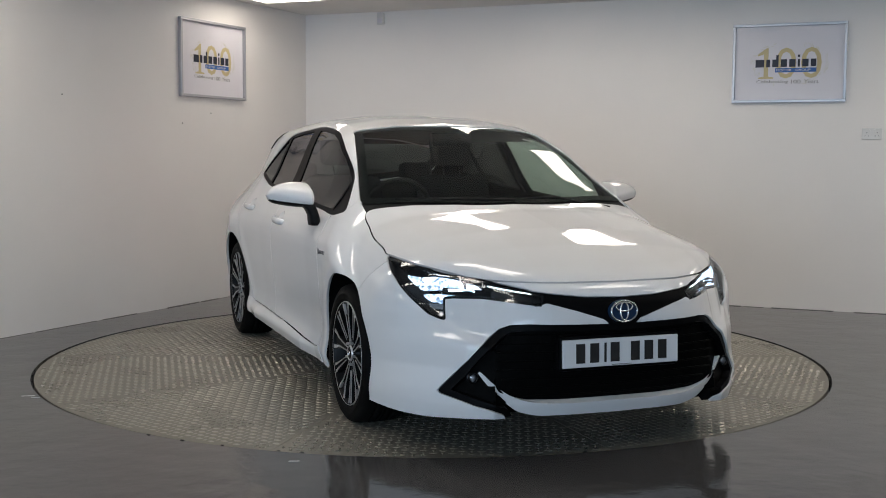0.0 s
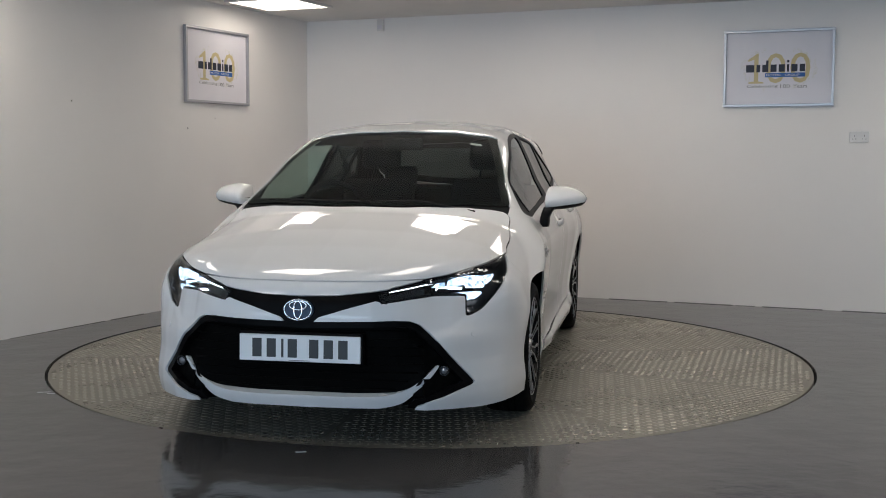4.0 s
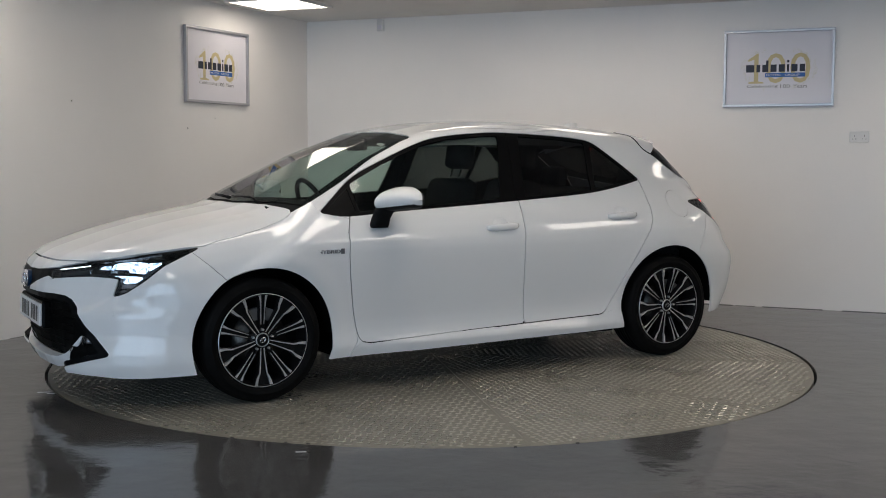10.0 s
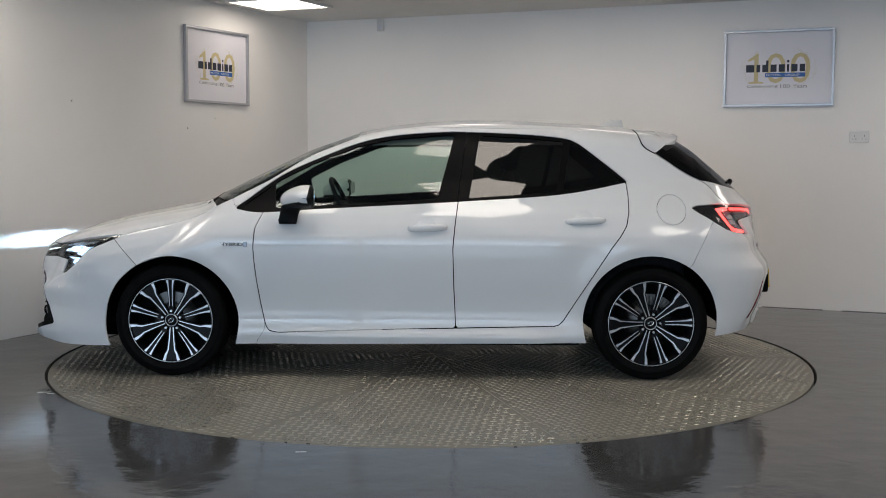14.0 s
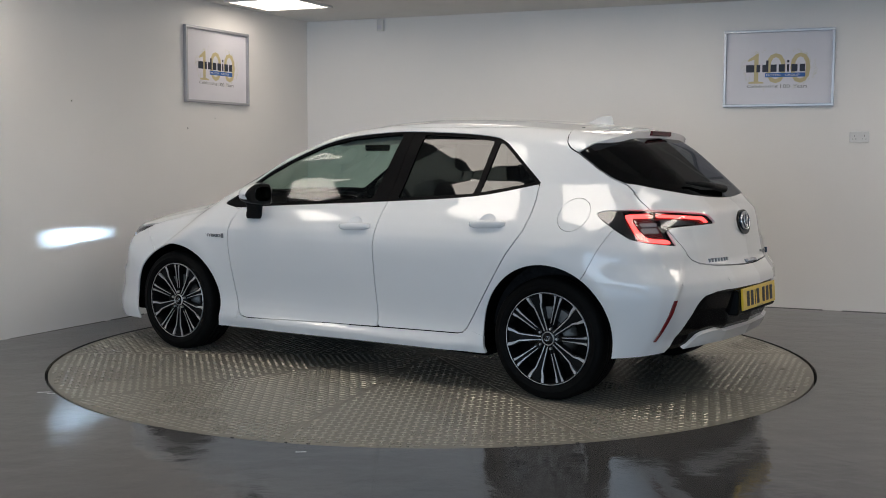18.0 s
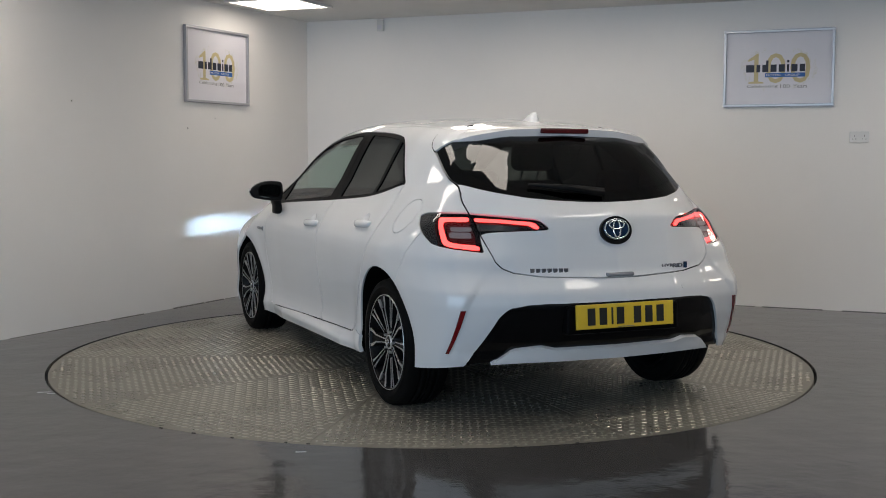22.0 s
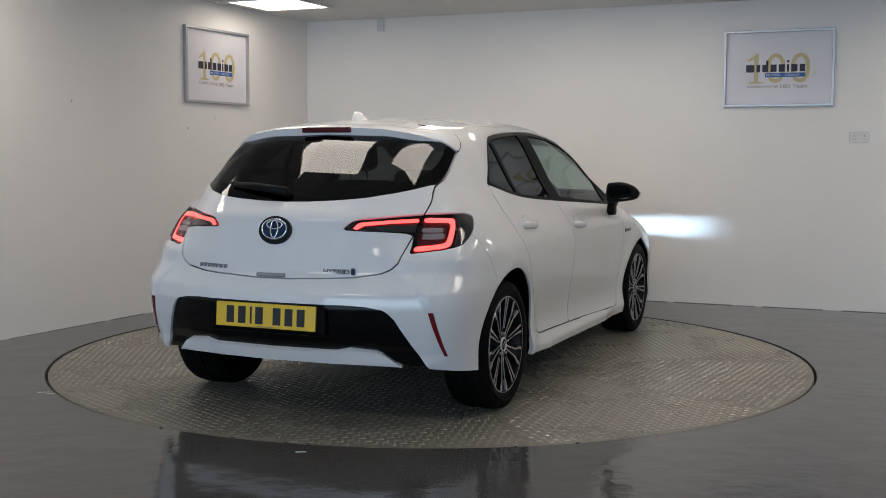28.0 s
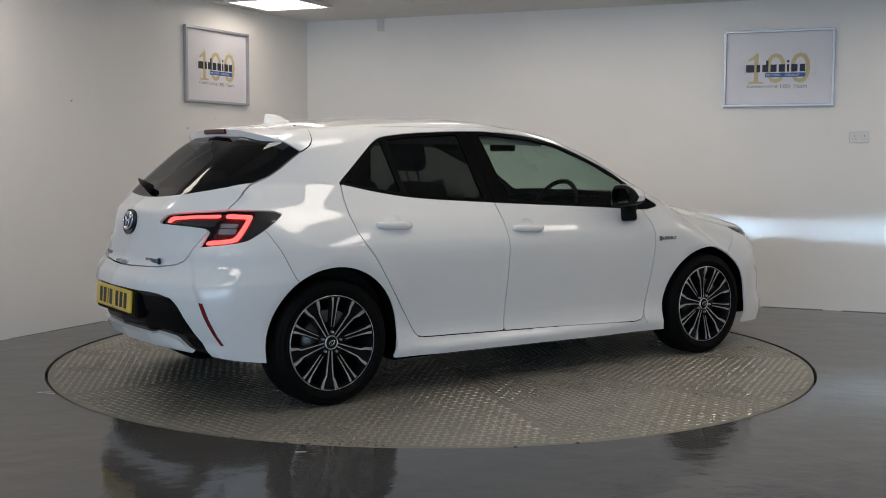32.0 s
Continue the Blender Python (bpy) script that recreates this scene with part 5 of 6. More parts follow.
for j in range(ny - 1):
    for i in range(nx - 1):
        bm.faces.new((rows_t[j][i], rows_t[j][i + 1], rows_t[j + 1][i + 1], rows_t[j + 1][i])).smooth = True
        bm.faces.new((rows_b[j][i], rows_b[j + 1][i], rows_b[j + 1][i + 1], rows_b[j][i + 1])).smooth = True
    bm.faces.new((rows_t[j][-1], rows_b[j][-1], rows_b[j + 1][-1], rows_t[j + 1][-1]))
    bm.faces.new((rows_t[j][0], rows_t[j + 1][0], rows_b[j + 1][0], rows_b[j][0]))
for e in (0, -1):
    for i in range(nx - 1):
        bm.faces.new((rows_t[e][i], rows_b[e][i], rows_b[e][i + 1], rows_t[e][i + 1]))
bmesh.ops.recalc_face_normals(bm, faces=bm.faces)
for mir in (1, -1):
    skin("spoiler_fin", region(SHELL, inside_of(XZ, FIN), lambda V: 0.42 - V[:, 1]), M_PAINT, tg, "white spoiler side fin", 0.03, 0.006, mirror=mir)
sp = part("spoiler", bm, M_PAINT, tg, "white roof spoiler")
for mir in (1, -1):
    bm = bmesh.new()
    pts = []
    for x, z in rounded([(-1.254, 1.372), (-1.262, 1.330), (-1.275, 1.289), (-1.299, 1.262), (-1.344, 1.237)], 5, False):
        q = solve(np.array([[x, 0.0, z]]), np.array([[0, 1.0, 0]]))[0]
        pts.append(Vector((x, (q[1] + 0.0035) * mir, z)))
    tube(bm, pts, 0.0035, 6)
    part("spoiler_seam", bm, M_GAP, tg, "dark seam along the spoiler", True)
bm = bmesh.new()
box(bm, (-1.537, -0.135, 1.330), (-1.49, 0.135, 1.356), 0.006)
part("brake_light", bm, M_DARKRED, sp, "dark red high brake light")


# ---- wheels ----
def make_wheel():
    bm = bmesh.new()
    lathe(bm, [(0.2325, 0.094), (0.234, 0.103), (0.2325, 0.1065), (0.2298, 0.1055)])
    w = finish("wheel", bm, M_ALLOY, car, True)
    w["label"] = "black and machined multi-spoke alloy wheel"
    bm = bmesh.new()
    prof = [(0.2315, 0.094), (0.238, 0.104), (0.250, 0.110), (0.268, 0.1125), (0.270, 0.1125), (0.2705, 0.111), (0.290, 0.109), (0.302, 0.100), (0.308, 0.088), (0.3115, 0.072),
            (0.313, 0.055), (0.313, 0.045), (0.307, 0.0445), (0.307, 0.0385), (0.313, 0.038), (0.3135, 0.012), (0.307, 0.0115), (0.307, 0.0055), (0.3135, 0.005)]
    prof += [(r, -a) for r, a in prof[::-1]]
    lathe(bm, prof, 72)
    part("tyre", bm, M_TYRE, w, "black rubber tyre", True)
    bm = bmesh.new()
    lathe(bm, [(0.2298, 0.1052), (0.2245, 0.098), (0.222, 0.088), (0.216, 0.070), (0.206, 0.03), (0.206, -0.085), (0.226, -0.1), (0.232, -0.1)])
    part("rim_barrel", bm, M_DARKALLOY, w, "dark rim barrel", True)
    bm = bmesh.new()
    lathe(bm, [(0.0, 0.035), (0.15, 0.030), (0.209, 0.020)], 48)
    part("back_plate", bm, M_GAP, w)
    bm = bmesh.new()
    lathe(bm, [(0.05, 0.046), (0.142, 0.042), (0.142, 0.020)], 48)
    part("brake_disc", bm, M_STEEL, w, "steel brake disc", True)
    bm = bmesh.new()
    for i in range(7):
        a = math.radians(-62 + 8 * i)
        box(bm, (-0.014, 0.030, 0.098), (0.014, 0.060, 0.158), 0, Matrix.Rotation(a, 4, "Y"))
    part("brake_caliper", bm, M_CALIPER, w, "grey cast brake caliper")
    bm = bmesh.new()
    lathe(bm, [(0.0, 0.094), (0.024, 0.094), (0.029, 0.090), (0.031, 0.086), (0.052, 0.084), (0.062, 0.076), (0.068, 0.05)], 40)
    part("hub", bm, M_DARKALLOY, w, "dark wheel hub", True)
    bm = bmesh.new()
    lathe(bm, [(0.0300, 0.088), (0.0315, 0.0945), (0.0335, 0.0945), (0.0360, 0.086)], 36)
    part("hub_ring", bm, M_ALLOY, w, "", True)
    bm = bmesh.new()
    tube(bm, [Vector((0.016 * math.cos(a), 0.0955, 0.011 * math.sin(a))) for a in np.linspace(0, 2 * math.pi, 17)[:-1]], 0.0022, 6, True)
    tube(bm, [Vector((0.006 * math.cos(a), 0.0955, 0.011 * math.sin(a))) for a in np.linspace(0, 2 * math.pi, 13)[:-1]], 0.0020, 6, True)
    part("cap_emblem", bm, M_CHROME, w, "chrome centre emblem", True)

    def rib(bm, pts, wd, y0, y1):
        """A bar along points (r, t) with given widths; its face is slightly crowned."""
        L, R = [], []
        n = len(pts)
        for i, (r, t) in enumerate(pts):
            a = np.array(pts[min(i + 1, n - 1)]) - np.array(pts[max(i - 1, 0)])
            a = a / np.hypot(*a)
            L.append((r - a[1] * wd[i] / 2, t + a[0] * wd[i] / 2))
            R.append((r + a[1] * wd[i] / 2, t - a[0] * wd[i] / 2))
        yf = lambda r: 0.086 + 0.016 * min(max((r - 0.05) / 0.17, 0), 1)
        top_l = [bm.verts.new((t, yf(r) + y1, r)) for r, t in L]
        top_r = [bm.verts.new((t, yf(r) + y1, r)) for r, t in R]
        bot_l = [bm.verts.new((t * 1.03, yf(r) + y0, r)) for r, t in L]
        bot_r = [bm.verts.new((t * 0.97, yf(r) + y0, r)) for r, t in R]
        for i in range(n - 1):
            bm.faces.new((top_l[i], top_r[i], top_r[i + 1], top_l[i + 1]))
            bm.faces.new((top_l[i], top_l[i + 1], bot_l[i + 1], bot_l[i]))
            bm.faces.new((top_r[i], bot_r[i], bot_r[i + 1], top_r[i + 1]))

    for k in range(10):
        a = math.radians(36 * k)
        bm, dk = bmesh.new(), bmesh.new()
        if k % 2 == 0:
            for s in (1, -1):
                rib(bm, [(0.040, s * 0.008), (0.10, s * 0.012), (0.165, s * 0.0185), (0.190, s * 0.031), (0.224, s * 0.040)], [0.0045, 0.0048, 0.0068, 0.0105, 0.016], -0.014, 0)
                rib(dk, [(0.040, s * 0.009), (0.10, s * 0.0135), (0.165, s * 0.021), (0.190, s * 0.034), (0.224, s * 0.042)], [0.010, 0.011, 0.013, 0.014, 0.018], -0.034, -0.003)
            rib(dk, [(0.035, 0.0), (0.10, 0.0), (0.165, 0.0), (0.224, 0.0)], [0.016, 0.024, 0.038, 0.064], -0.030, -0.010)
        else:
            for s in (1, -1):
                rib(bm, [(0.078, s * 0.0075), (0.15, s * 0.010), (0.195, s * 0.0125), (0.224, s * 0.017)], [0.003, 0.0045, 0.007, 0.013], -0.014, 0)
                rib(dk, [(0.060, s * 0.0085), (0.15, s * 0.0115), (0.195, s * 0.0145), (0.224, s * 0.018)], [0.008, 0.010, 0.012, 0.016], -0.034, -0.003)
            rib(dk, [(0.05, 0.0), (0.15, 0.0), (0.224, 0.0)], [0.014, 0.020, 0.030], -0.030, -0.011)
        for q in (bm, dk):
            bmesh.ops.rotate(q, verts=q.verts, cent=(0, 0, 0), matrix=Matrix.Rotation(a, 3, "Y"))
            bmesh.ops.recalc_face_normals(q, faces=q.faces)
        part("spoke", dk, M_DARKALLOY, w, "black spoke with machined edges")
        part("spoke_face", bm, M_ALLOY, w, "machined spoke edges")
    for k in range(5):
        a = math.radians(72 * k + 36)
        bm = bmesh.new()
        c = Vector((0.052 * math.sin(a), 0.07, 0.052 * math.cos(a)))
        cyl(bm, c, c + Vector((0, 0.027, 0)), 0.008, 0.0065, 6)
        part("wheel_nut", bm, M_ALLOY, w)
    return w


wheel = make_wheel()
WHEEL_Y = 0.757
HUB_F, HUB_R, HUB_Z = 1.338, -1.302, 0.309
wheel.matrix_basis = pose(HUB_F, WHEEL_Y, HUB_Z)
for x, s, spin in ((HUB_R, 1, 20), (HUB_F, -1, 9), (HUB_R, -1, 31)):
    copy_thing(wheel, pose(x, s * WHEEL_Y, HUB_Z, 0, 0, 0 if s > 0 else 180) @ Matrix.Rotation(math.radians(spin), 4, "Y"))
wheel.matrix_basis = wheel.matrix_basis @ Matrix.Rotation(math.radians(36), 4, "Y")

# wheel housings and underside
for x in (1.335, -1.300):
    for s in (1, -1):
        bm = bmesh.new()
        n = 28
        r = 0.378
        A = []
        for a in np.linspace(0.0, math.pi, n):
            px, pz = x + r * math.cos(a), 0.31 + r * math.sin(a)
            A.append(bm.verts.new((px, s * (solve(np.array([[px, 0.0, pz]]), np.array([[0, 1.0, 0]]))[0][1] - 0.013), pz)))
        B = [bm.verts.new((x + r * math.cos(a), s * 0.50, 0.31 + r * math.sin(a))) for a in np.linspace(0.0, math.pi, n)]
        for i in range(n - 1):
            bm.faces.new((A[i], A[i + 1], B[i + 1], B[i]))
        bm.faces.new(B)
        part("wheel_housing", bm, M_GAP, car, "black wheel housing")
bm = bmesh.new()
box(bm, (-0.92, -0.80, 0.175), (0.92, 0.80, 0.22), 0.01)
box(bm, (0.92, -0.52, 0.17), (2.12, 0.52, 0.24), 0.02)
box(bm, (-1.90, -0.52, 0.31), (-0.92, 0.52, 0.38), 0.02)
part("underbody", bm, M_GAP, car, "black underbody")


# ---- plates, badges, wipers ----
def yawed(x, y, z, rz, tilt=0.0):
    """x to the reader's right, y up, z towards the reader; rz 0 faces the car's front."""
    m = Matrix.Translation((x, y, z)) @ Matrix.Rotation(math.radians(rz), 4, "Z") @ Matrix(((0, 0, 1, 0), (1, 0, 0, 0), (0, 1, 0, 0), (0, 0, 0, 1))) @ Matrix.Rotation(math.radians(tilt), 4, "X")
    return m


def number_plate(m, material, label, parent):
    bm = bmesh.new()
    box(bm, (-0.26, -0.0555, -0.012), (0.26, 0.0555, 0.0), 0.003, m)
    p = part("number_plate", bm, material, parent, label)
    # plain bars in place of the characters
    for x, w in ((-0.165, 0.05), (-0.103, 0.05), (-0.055, 0.02), (-0.012, 0.05), (0.080, 0.05), (0.142, 0.05), (0.204, 0.05)):
        bm = bmesh.new()
        box(bm, (x - 0.018 - w / 2 + 0.005, -0.0385, 0.0002), (x - 0.018 + w / 2 - 0.005, 0.0385, 0.0012), 0, m)
        part("plate_bar", bm, M_INK, p)
    bm = bmesh.new()
    box(bm, (-0.045, -0.0515, 0.0002), (0.045, -0.0485, 0.001), 0, m)
    part("maker_line", bm, M_GREYINK, p)


number_plate(yawed(2.279, 0, 0.426, 0, -2), M_WHITEPLATE, "white front number plate", fb)
number_plate(yawed(-2.096, 0, 0.500, 180, -4), M_YELLOW, "yellow rear number plate", rb)
bm = bmesh.new()
box(bm, (2.20, -0.27, 0.355), (2.268, 0.27, 0.495), 0.012)
part("plate_holder", bm, M_SATIN, fb, "black plate holder")
bm = bmesh.new()
box(bm, (-2.083, -0.30, 0.42), (-2.02, 0.30, 0.548), 0.012)
part("plate_recess", bm, M_SATIN, rb, "black plate recess")


def emblem(m, rx, ry, parent, dark=False):
    bm = bmesh.new()
    k = 40
    prism(bm, [(rx * 1.1 * math.cos(2 * math.pi * i / k), ry * 1.1 * math.sin(2 * math.pi * i / k)) for i in range(k)], m @ Matrix.Translation((0, 0, -0.02)), 0.022)
    if dark:
        ring_bm = bmesh.new()
        prism(ring_bm, [(rx * 1.32 * math.cos(2 * math.pi * i / k), -ry * 0.12 + ry * 1.45 * math.sin(2 * math.pi * i / k)) for i in range(k)], m @ Matrix.Translation((0, 0, -0.025)), 0.024)
        part("emblem_base", ring_bm, M_GLOSSBLACK, parent, "gloss black emblem base")
    e = part("emblem", bm, M_BADGEBLUE, parent, "round chrome emblem on a blue ground")
    for ox, oy, a, b in ((0, 0, rx, ry), (0, ry * 0.42, rx * 0.62, ry * 0.42), (0, 0.0, rx * 0.30, ry * 0.86)):
        bm = bmesh.new()
        tube(bm, [m @ Vector((ox + a * math.cos(q), oy + b * math.sin(q), 0.004)) for q in np.linspace(0, 2 * math.pi, 33)[:-1]], rx * 0.07, 8, True)
        part("emblem_ring", bm, M_CHROME, e, "chrome ring", True)


emblem(yawed(2.290, 0, 0.588, 0, -5), 0.058, 0.041, fb)
q = solve(np.array([[-0.95, 0, 0.886], [-0.95, 0, 0.846]]), np.array([[-1.0, 0, 0]] * 2))
emblem(yawed(float(q[:, 0].mean()) - 0.004, 0, 0.886, 180, -math.degrees(math.atan2(q[0][0] - q[1][0], 0.04))), 0.064, 0.045, tg, True)
# tailgate writing: the model's name as plain blocks, the other word in letters
for y0, y1, z in ((0.25, 0.43, 0.706),):
    for i in range(7):
        bm = bmesh.new()
        b = y1 - (y1 - y0) * i / 7
        a = b - (y1 - y0) / 7 * 0.78
        q = solve(np.array([[-0.95, (a + b) / 2, z]]), np.array([[-1.0, 0, 0]]))[0]
        box(bm, (q[0] - 0.004, a, z - 0.0095), (q[0] + 0.006, b, z + 0.0095), 0.002)
        part("name_block", bm, M_BADGE, tg, "chrome block of lettering")
q = solve(np.array([[-0.95, -0.315, 0.706]]), np.array([[-1.0, 0, 0]]))[0]
letters("tailgate_word", "HYBRID", 0.125, 0.020, 0.005, M_BADGE, tg, yawed(q[0] + 0.001, -0.315, 0.706, 185, 4), 0.02)
bm = bmesh.new()
box(bm, (q[0] - 0.002, -0.402, 0.692), (q[0] + 0.012, -0.388, 0.722), 0.003)
part("tailgate_badge", bm, M_BADGEBLUE, tg, "small blue badge")
# tailgate release
bm = bmesh.new()
q = solve(np.array([[-0.95, 0, 0.682]]), np.array([[-1.0, 0, 0]]))[0]
box(bm, (q[0] - 0.012, -0.072, 0.672), (q[0] + 0.03, 0.072, 0.690), 0.006)
part("tailgate_release", bm, M_GREYLENS, tg, "grey tailgate release")
# rear wiper
bm = bmesh.new()
q0 = solve(np.array([[-0.95, 0.0, 1.045]]), np.array([[-1.0, 0, 0]]))[0]
q1 = solve(np.array([[-0.95, 0.36, 1.078]]), np.array([[-1.0, 0, 0]]))[0]
tube(bm, [Vector(q0) + Vector((-0.02, 0, 0.005)), (Vector(q0) + Vector(q1)) / 2 + Vector((-0.028, 0, 0.012)), Vector(q1) + Vector((-0.014, 0, 0.01))], [0.022, 0.016, 0.006], 8)
part("rear_wiper", bm, M_PLASTIC, tg, "black rear wiper", True)
# front wipers
for pts in ([(1.22, 0.55), (1.20, 0.25), (1.225, -0.05)], [(1.235, 0.02), (1.20, -0.30), (1.12, -0.55)]):
    bm = bmesh.new()
    P = []
    for x, y in pts:
        z = float(np.maximum(CABIN_Z(np.array([x])) - CABIN_CROWN(np.array([abs(y)])), HOOD_Z(np.array([x])) - HOOD_CROWN(np.array([abs(y)])))[0])
        P.append(Vector((x - 0.035, y, z + 0.010)))
    tube(bm, P, [0.012, 0.009, 0.006], 8)
    part("wiper", bm, M_PLASTIC, car, "black wiper blade", True)
# roof aerial
bm = bmesh.new()
for i, (x, w, h) in enumerate(((-1.085, 0.006, 0.003), (-1.118, 0.022, 0.020), (-1.155, 0.027, 0.040), (-1.195, 0.027, 0.050), (-1.237, 0.022, 0.055), (-1.250, 0.014, 0.0))):
    z0 = float(CABIN_Z(np.array([x]))[0]) - 0.006
    ring_ = [bm.verts.new((x, w * math.cos(a) * (1 - 0.75 * max(math.sin(a), 0) ** 1.5), z0 + h * max(math.sin(a), 0))) for a in np.linspace(0, math.pi, 9)]
    if i:
        for j in range(8):
            bm.faces.new((last[j], last[j + 1], ring_[j + 1], ring_[j]))
    last = ring_
bmesh.ops.recalc_face_normals(bm, faces=bm.faces)
part("roof_aerial", bm, M_PAINT, car, "white shark-fin aerial", True)
# parking sensors
for x0, y, z, d in ((1.15, 0.70, 0.47, 1), (-0.95, 0.28, 0.612, -1), (-0.95, 0.62, 0.612, -1)):
    for s in (1, -1):
        ax = math.atan2(y, 0.9)
        q = solve(np.array([[x0, 0, z]]), np.array([[d * math.cos(ax), math.sin(ax), 0]]))[0]
        nn = Vector(normals(np.array([q]))[0])
        bm = bmesh.new()
        q = Vector(q)
        a, b = q - nn * 0.004, q + nn * 0.0015
        cyl(bm, (a.x, a.y * s, a.z), (b.x, b.y * s, b.z), 0.011, n=16)
        bmesh.ops.recalc_face_normals(bm, faces=bm.faces)
        part("parking_sensor", bm, M_PAINT, fb if d > 0 else rb, "round white parking sensor")

# ---- cabin ----
bm = bmesh.new()
box(bm, (0.62, -0.68, 0.55), (1.05, 0.68, 0.90), 0.08, None, 3)
part("dashboard", bm, M_PLASTIC, car, "black dashboard", True)
for s in (1, -1):
    bm = bmesh.new()
    box(bm, (-0.30, s * 0.36 - 0.25, 0.32), (0.25, s * 0.36 + 0.25, 0.56), 0.06, None, 3)
    seat = part("front_seat", bm, M_FABRIC, car, "black front seat", True)
    bm = bmesh.new()
    box(bm, (-0.07, -0.24, 0.0), (0.07, 0.24, 0.60), 0.06, Matrix.Translation((-0.32, s * 0.36, 0.50)) @ Matrix.Rotation(math.radians(-18), 4, "Y"), 3)
    part("backrest", bm, M_FABRIC, seat, "", True)
    bm = bmesh.new()
    box(bm, (-0.05, -0.13, 0.0), (0.05, 0.13, 0.19), 0.04, Matrix.Translation((-0.53, s * 0.36, 1.135)) @ Matrix.Rotation(math.radians(-10), 4, "Y"), 3)
    part("headrest", bm, M_FABRIC, seat, "", True)
    for d in (-0.055, 0.055):
        bm = bmesh.new()
        cyl(bm, (-0.485, s * 0.36 + d, 1.03), (-0.52, s * 0.36 + d, 1.13), 0.006, n=8)
        part("headrest_post", bm, M_CHROME, seat, "chrome post", True)
bm = bmesh.new()
box(bm, (-1.15, -0.62, 0.35), (-0.65, 0.62, 0.58), 0.06, None, 3)
box(bm, (-0.07, -0.62, 0.0), (0.07, 0.62, 0.52), 0.05, Matrix.Translation((-1.15, 0, 0.52)) @ Matrix.Rotation(math.radians(-20), 4, "Y"), 3)
bench = part("rear_seat", bm, M_FABRIC, car, "black rear bench seat", True)
for y in (-0.42, 0.42):
    bm = bmesh.new()
    box(bm, (-0.045, -0.12, 0.0), (0.045, 0.12, 0.15), 0.035, Matrix.Translation((-1.35, y, 1.0)) @ Matrix.Rotation(math.radians(-12), 4, "Y"), 3)
    part("headrest", bm, M_FABRIC, bench, "", True)
bm = bmesh.new()
c = Vector((0.52, -0.36, 0.90))
tilt = Matrix.Rotation(math.radians(-65), 3, "Y")
tube(bm, [c + tilt @ Vector((0.185 * math.cos(a), 0.185 * math.sin(a), 0)) for a in np.linspace(0, 2 * math.pi, 33)[:-1]], 0.015, 8, True)
tube(bm, [c + tilt @ Vector((0, -0.18, 0)), c + tilt @ Vector((0, 0, -0.03)), c + tilt @ Vector((0, 0.18, 0))], [0.012, 0.05, 0.012], 8)
part("steering_wheel", bm, M_PLASTIC, car, "black steering wheel", True)
bm = bmesh.new()
box(bm, (-0.015, -0.12, -0.035), (0.015, 0.12, 0.035), 0.012, Matrix.Translation((0.40, 0, 1.285)))
part("rear_view_mirror", bm, M_PLASTIC, car, "black rear-view mirror", True)
# small sticker inside the top corner of the windscreen
V, F = region(SHELL, inside_of(XY, [(0.455, 0.40), (0.455, 0.47), (0.485, 0.475), (0.485, 0.405)]), lambda V: 0.8 - V[:, 2])
skin("screen_sticker", (V, F), M_SOCKET, ws, "small pale sticker", 0, -0.012)
skin("headlining", region(SHELL, lambda V: 1.30 - V[:, 2], lambda V: V[:, 0] - 0.25, lambda V: -1.45 - V[:, 0]), M_LINING, car, "grey headlining", 0, -0.035, both=True)
bm = bmesh.new()
box(bm, (-1.6, -0.66, 0.30), (0.9, 0.66, 0.34), 0.01)
for s in (1, -1):
    box(bm, (-1.5, s * 0.72 - 0.02, 0.34), (0.95, s * 0.72 + 0.02, 0.90), 0.015)
box(bm, (-1.74, -0.50, 0.34), (-1.40, 0.50, 0.97), 0.03)
part("cabin_lining", bm, M_FABRIC, car, "dark cabin lining")


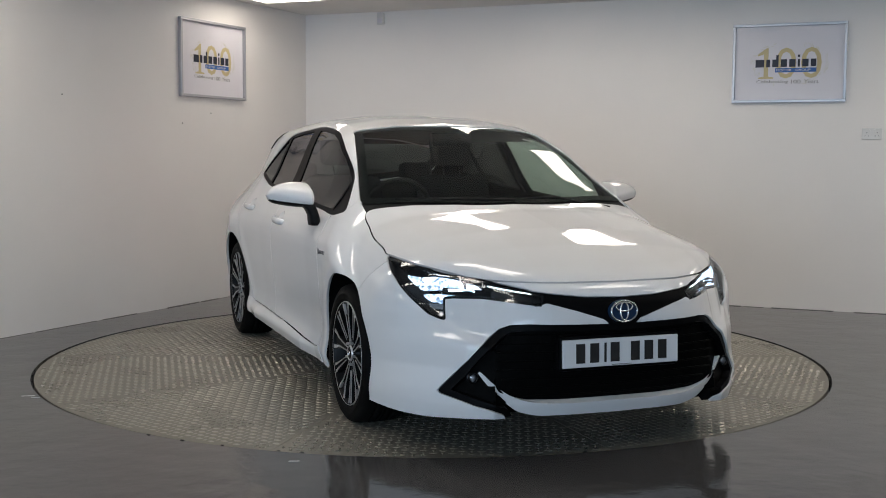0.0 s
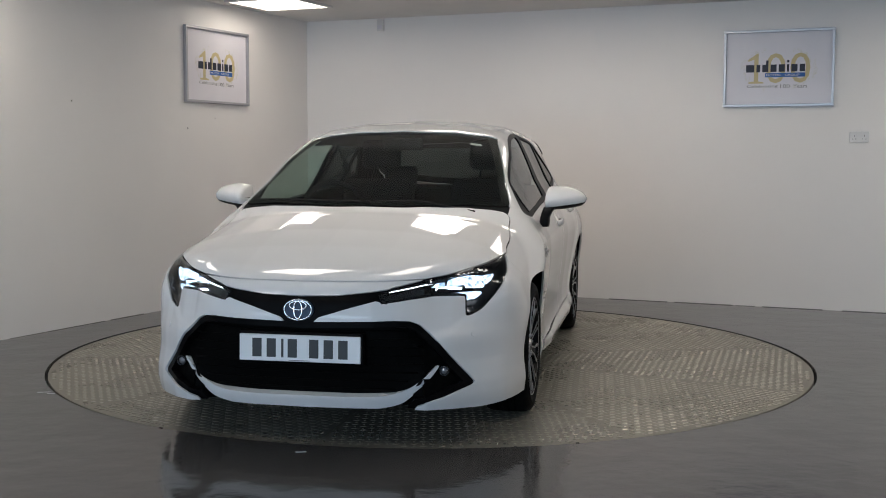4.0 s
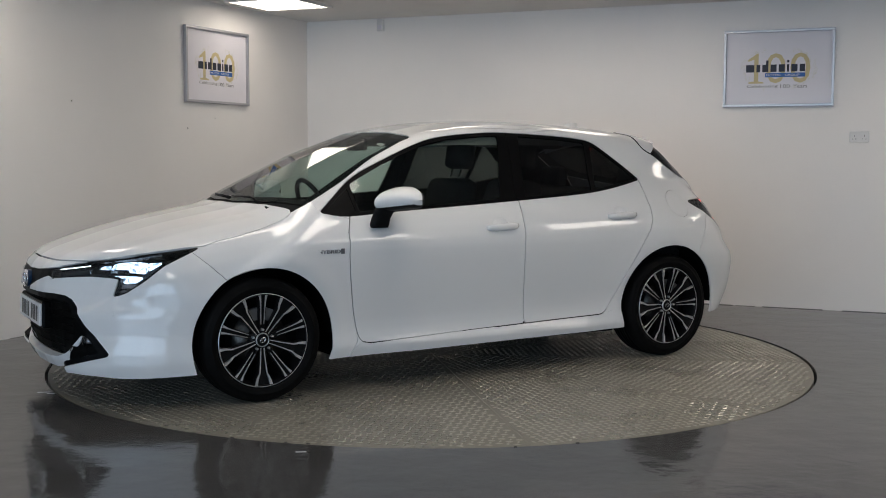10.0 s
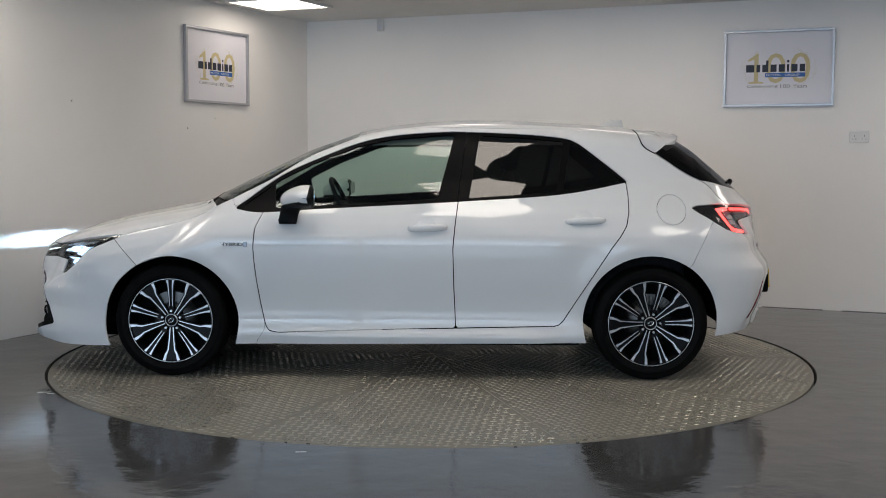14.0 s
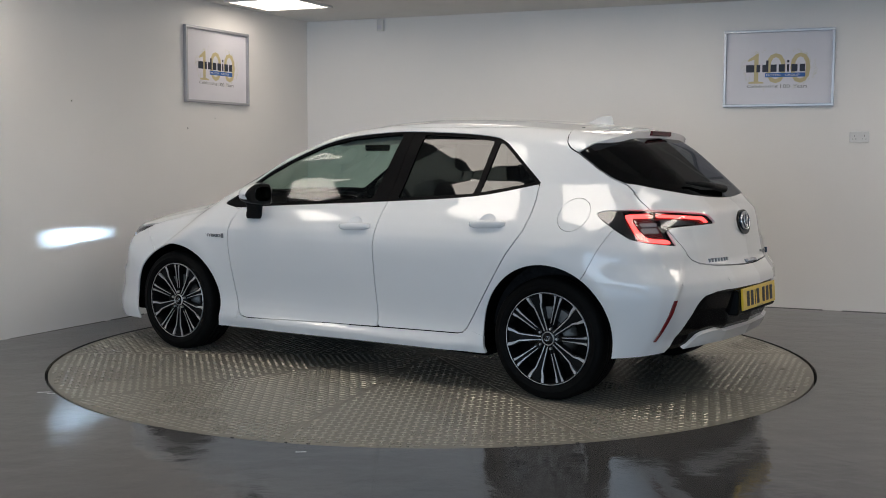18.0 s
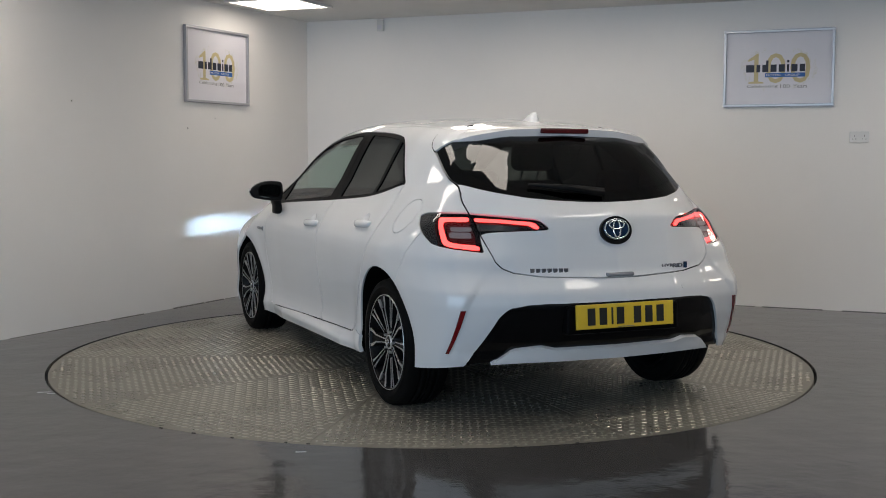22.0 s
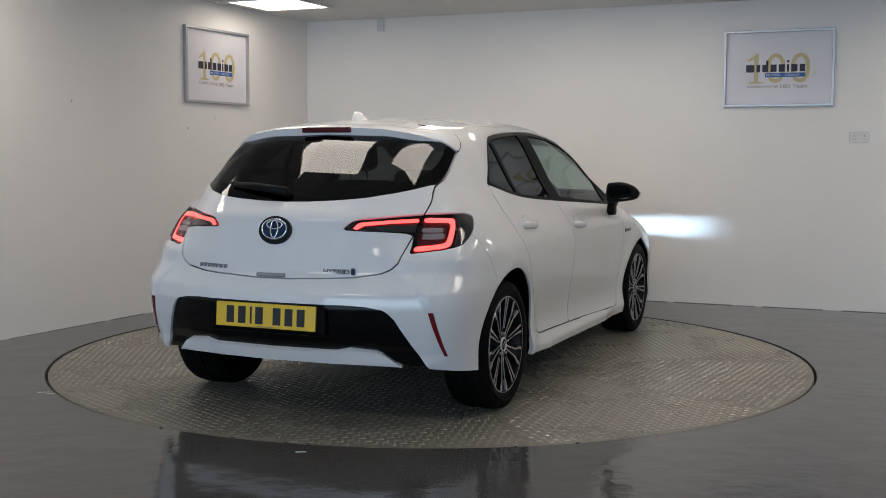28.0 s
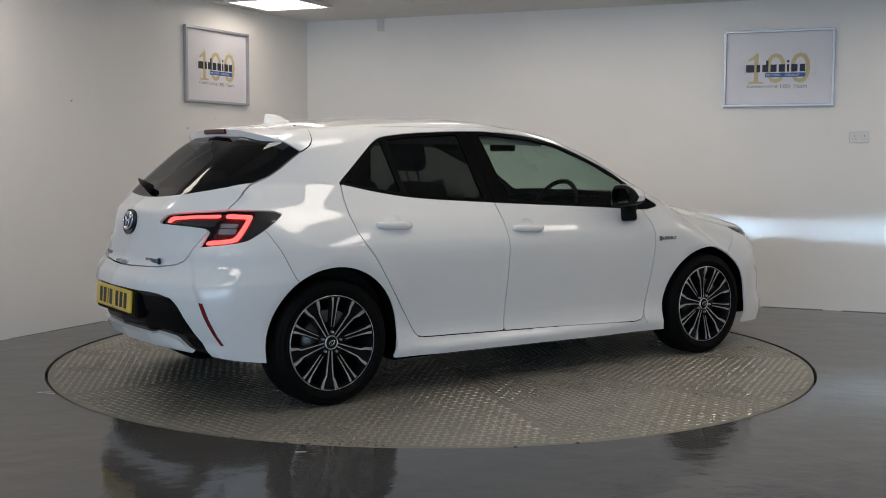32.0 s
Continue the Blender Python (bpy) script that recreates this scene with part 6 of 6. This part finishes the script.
# ---- treads on each wedge of the deck ----
def treads():
    step = 0.055
    n = int(RADIUS / step) + 2
    turn = math.radians(40)
    for k in range(10):
        mid_a = math.radians(SEAM + 36 * k + 18)
        V, F = [], []
        ca, sa = math.cos(mid_a), math.sin(mid_a)
        ct, st = math.cos(turn), math.sin(turn)
        for i in range(-n, n + 1):
            for j in range(-n, n + 1):
                for q in range(2):
                    g, h = (i + 0.5 * q) * step, (j + 0.5 * q) * step
                    u, v = ct * g - st * h, st * g + ct * h
                    if u < 0 or abs(v) > u * 0.33:
                        continue
                    r, an = math.hypot(u, v), math.atan2(v, u)
                    if r > RADIUS - 0.028 or r * math.sin(math.radians(18) - abs(an)) < 0.02:
                        continue
                    x, y = ca * u - sa * v, sa * u + ca * v
                    a = mid_a + turn + (math.pi * 0.75 if q else math.pi * 0.25)
                    L, W, H = (0.0165, 0.0060, 0.0021) if q else (0.0185, 0.0105, 0.0024)
                    c, s = math.cos(a), math.sin(a)
                    b = len(V)
                    for p1, p2, hh in ((-L, -W * 0.35, 0), (-L * 0.4, -W, 0), (L * 0.4, -W, 0), (L, W * 0.35, 0), (L * 0.4, W, 0), (-L * 0.4, W, 0),
                                       (-L * 0.8, -W * 0.25, H), (-L * 0.34, -W * 0.75, H), (L * 0.34, -W * 0.75, H), (L * 0.8, W * 0.25, H), (L * 0.34, W * 0.75, H), (-L * 0.34, W * 0.75, H)):
                        V.append((x + c * p1 - s * p2, y + s * p1 + c * p2, hh - 0.0042))
                    F += [tuple(b + 6 + w for w in range(6))] + [(b + w, b + (w + 1) % 6, b + 6 + (w + 1) % 6, b + 6 + w) for w in range(6)]
        me = bpy.data.meshes.new("treads")
        me.from_pydata(V, [], F)
        me.materials.append(M_TREAD)
        ob = new("treads", me)
        ob.parent = turntable
        tagged(ob, "raised steel tread lozenges", kind="stuff")


treads()


# ---- what moves: the turntable and the car on it ----
def motions():
    turns = [(0, -69.55), (2, -85.58), (4, -101.5), (6, -117.60), (8, -133.63), (10, -149.80), (12, -165.95), (14, -182.10), (16, -198.10), (18, -214.25), (20, -230.35), (22, -246.33), (24, -262.25),
             (26, -278.15), (28, -294.07), (30, -309.88), (32, -325.78)]
    rows_t, rows_c = [], []
    for k in range(33):
        a = float(np.interp(k, [t for t, _ in turns], [v for _, v in turns]))
        r = pose(0, 0, 0, 0, 0, a)
        rows_t.append((k, r))
        rows_c.append((k, r @ pose(0.079, -0.078, 0)))
    walk(turntable, rows_t)
    walk(car, rows_c)


motions()
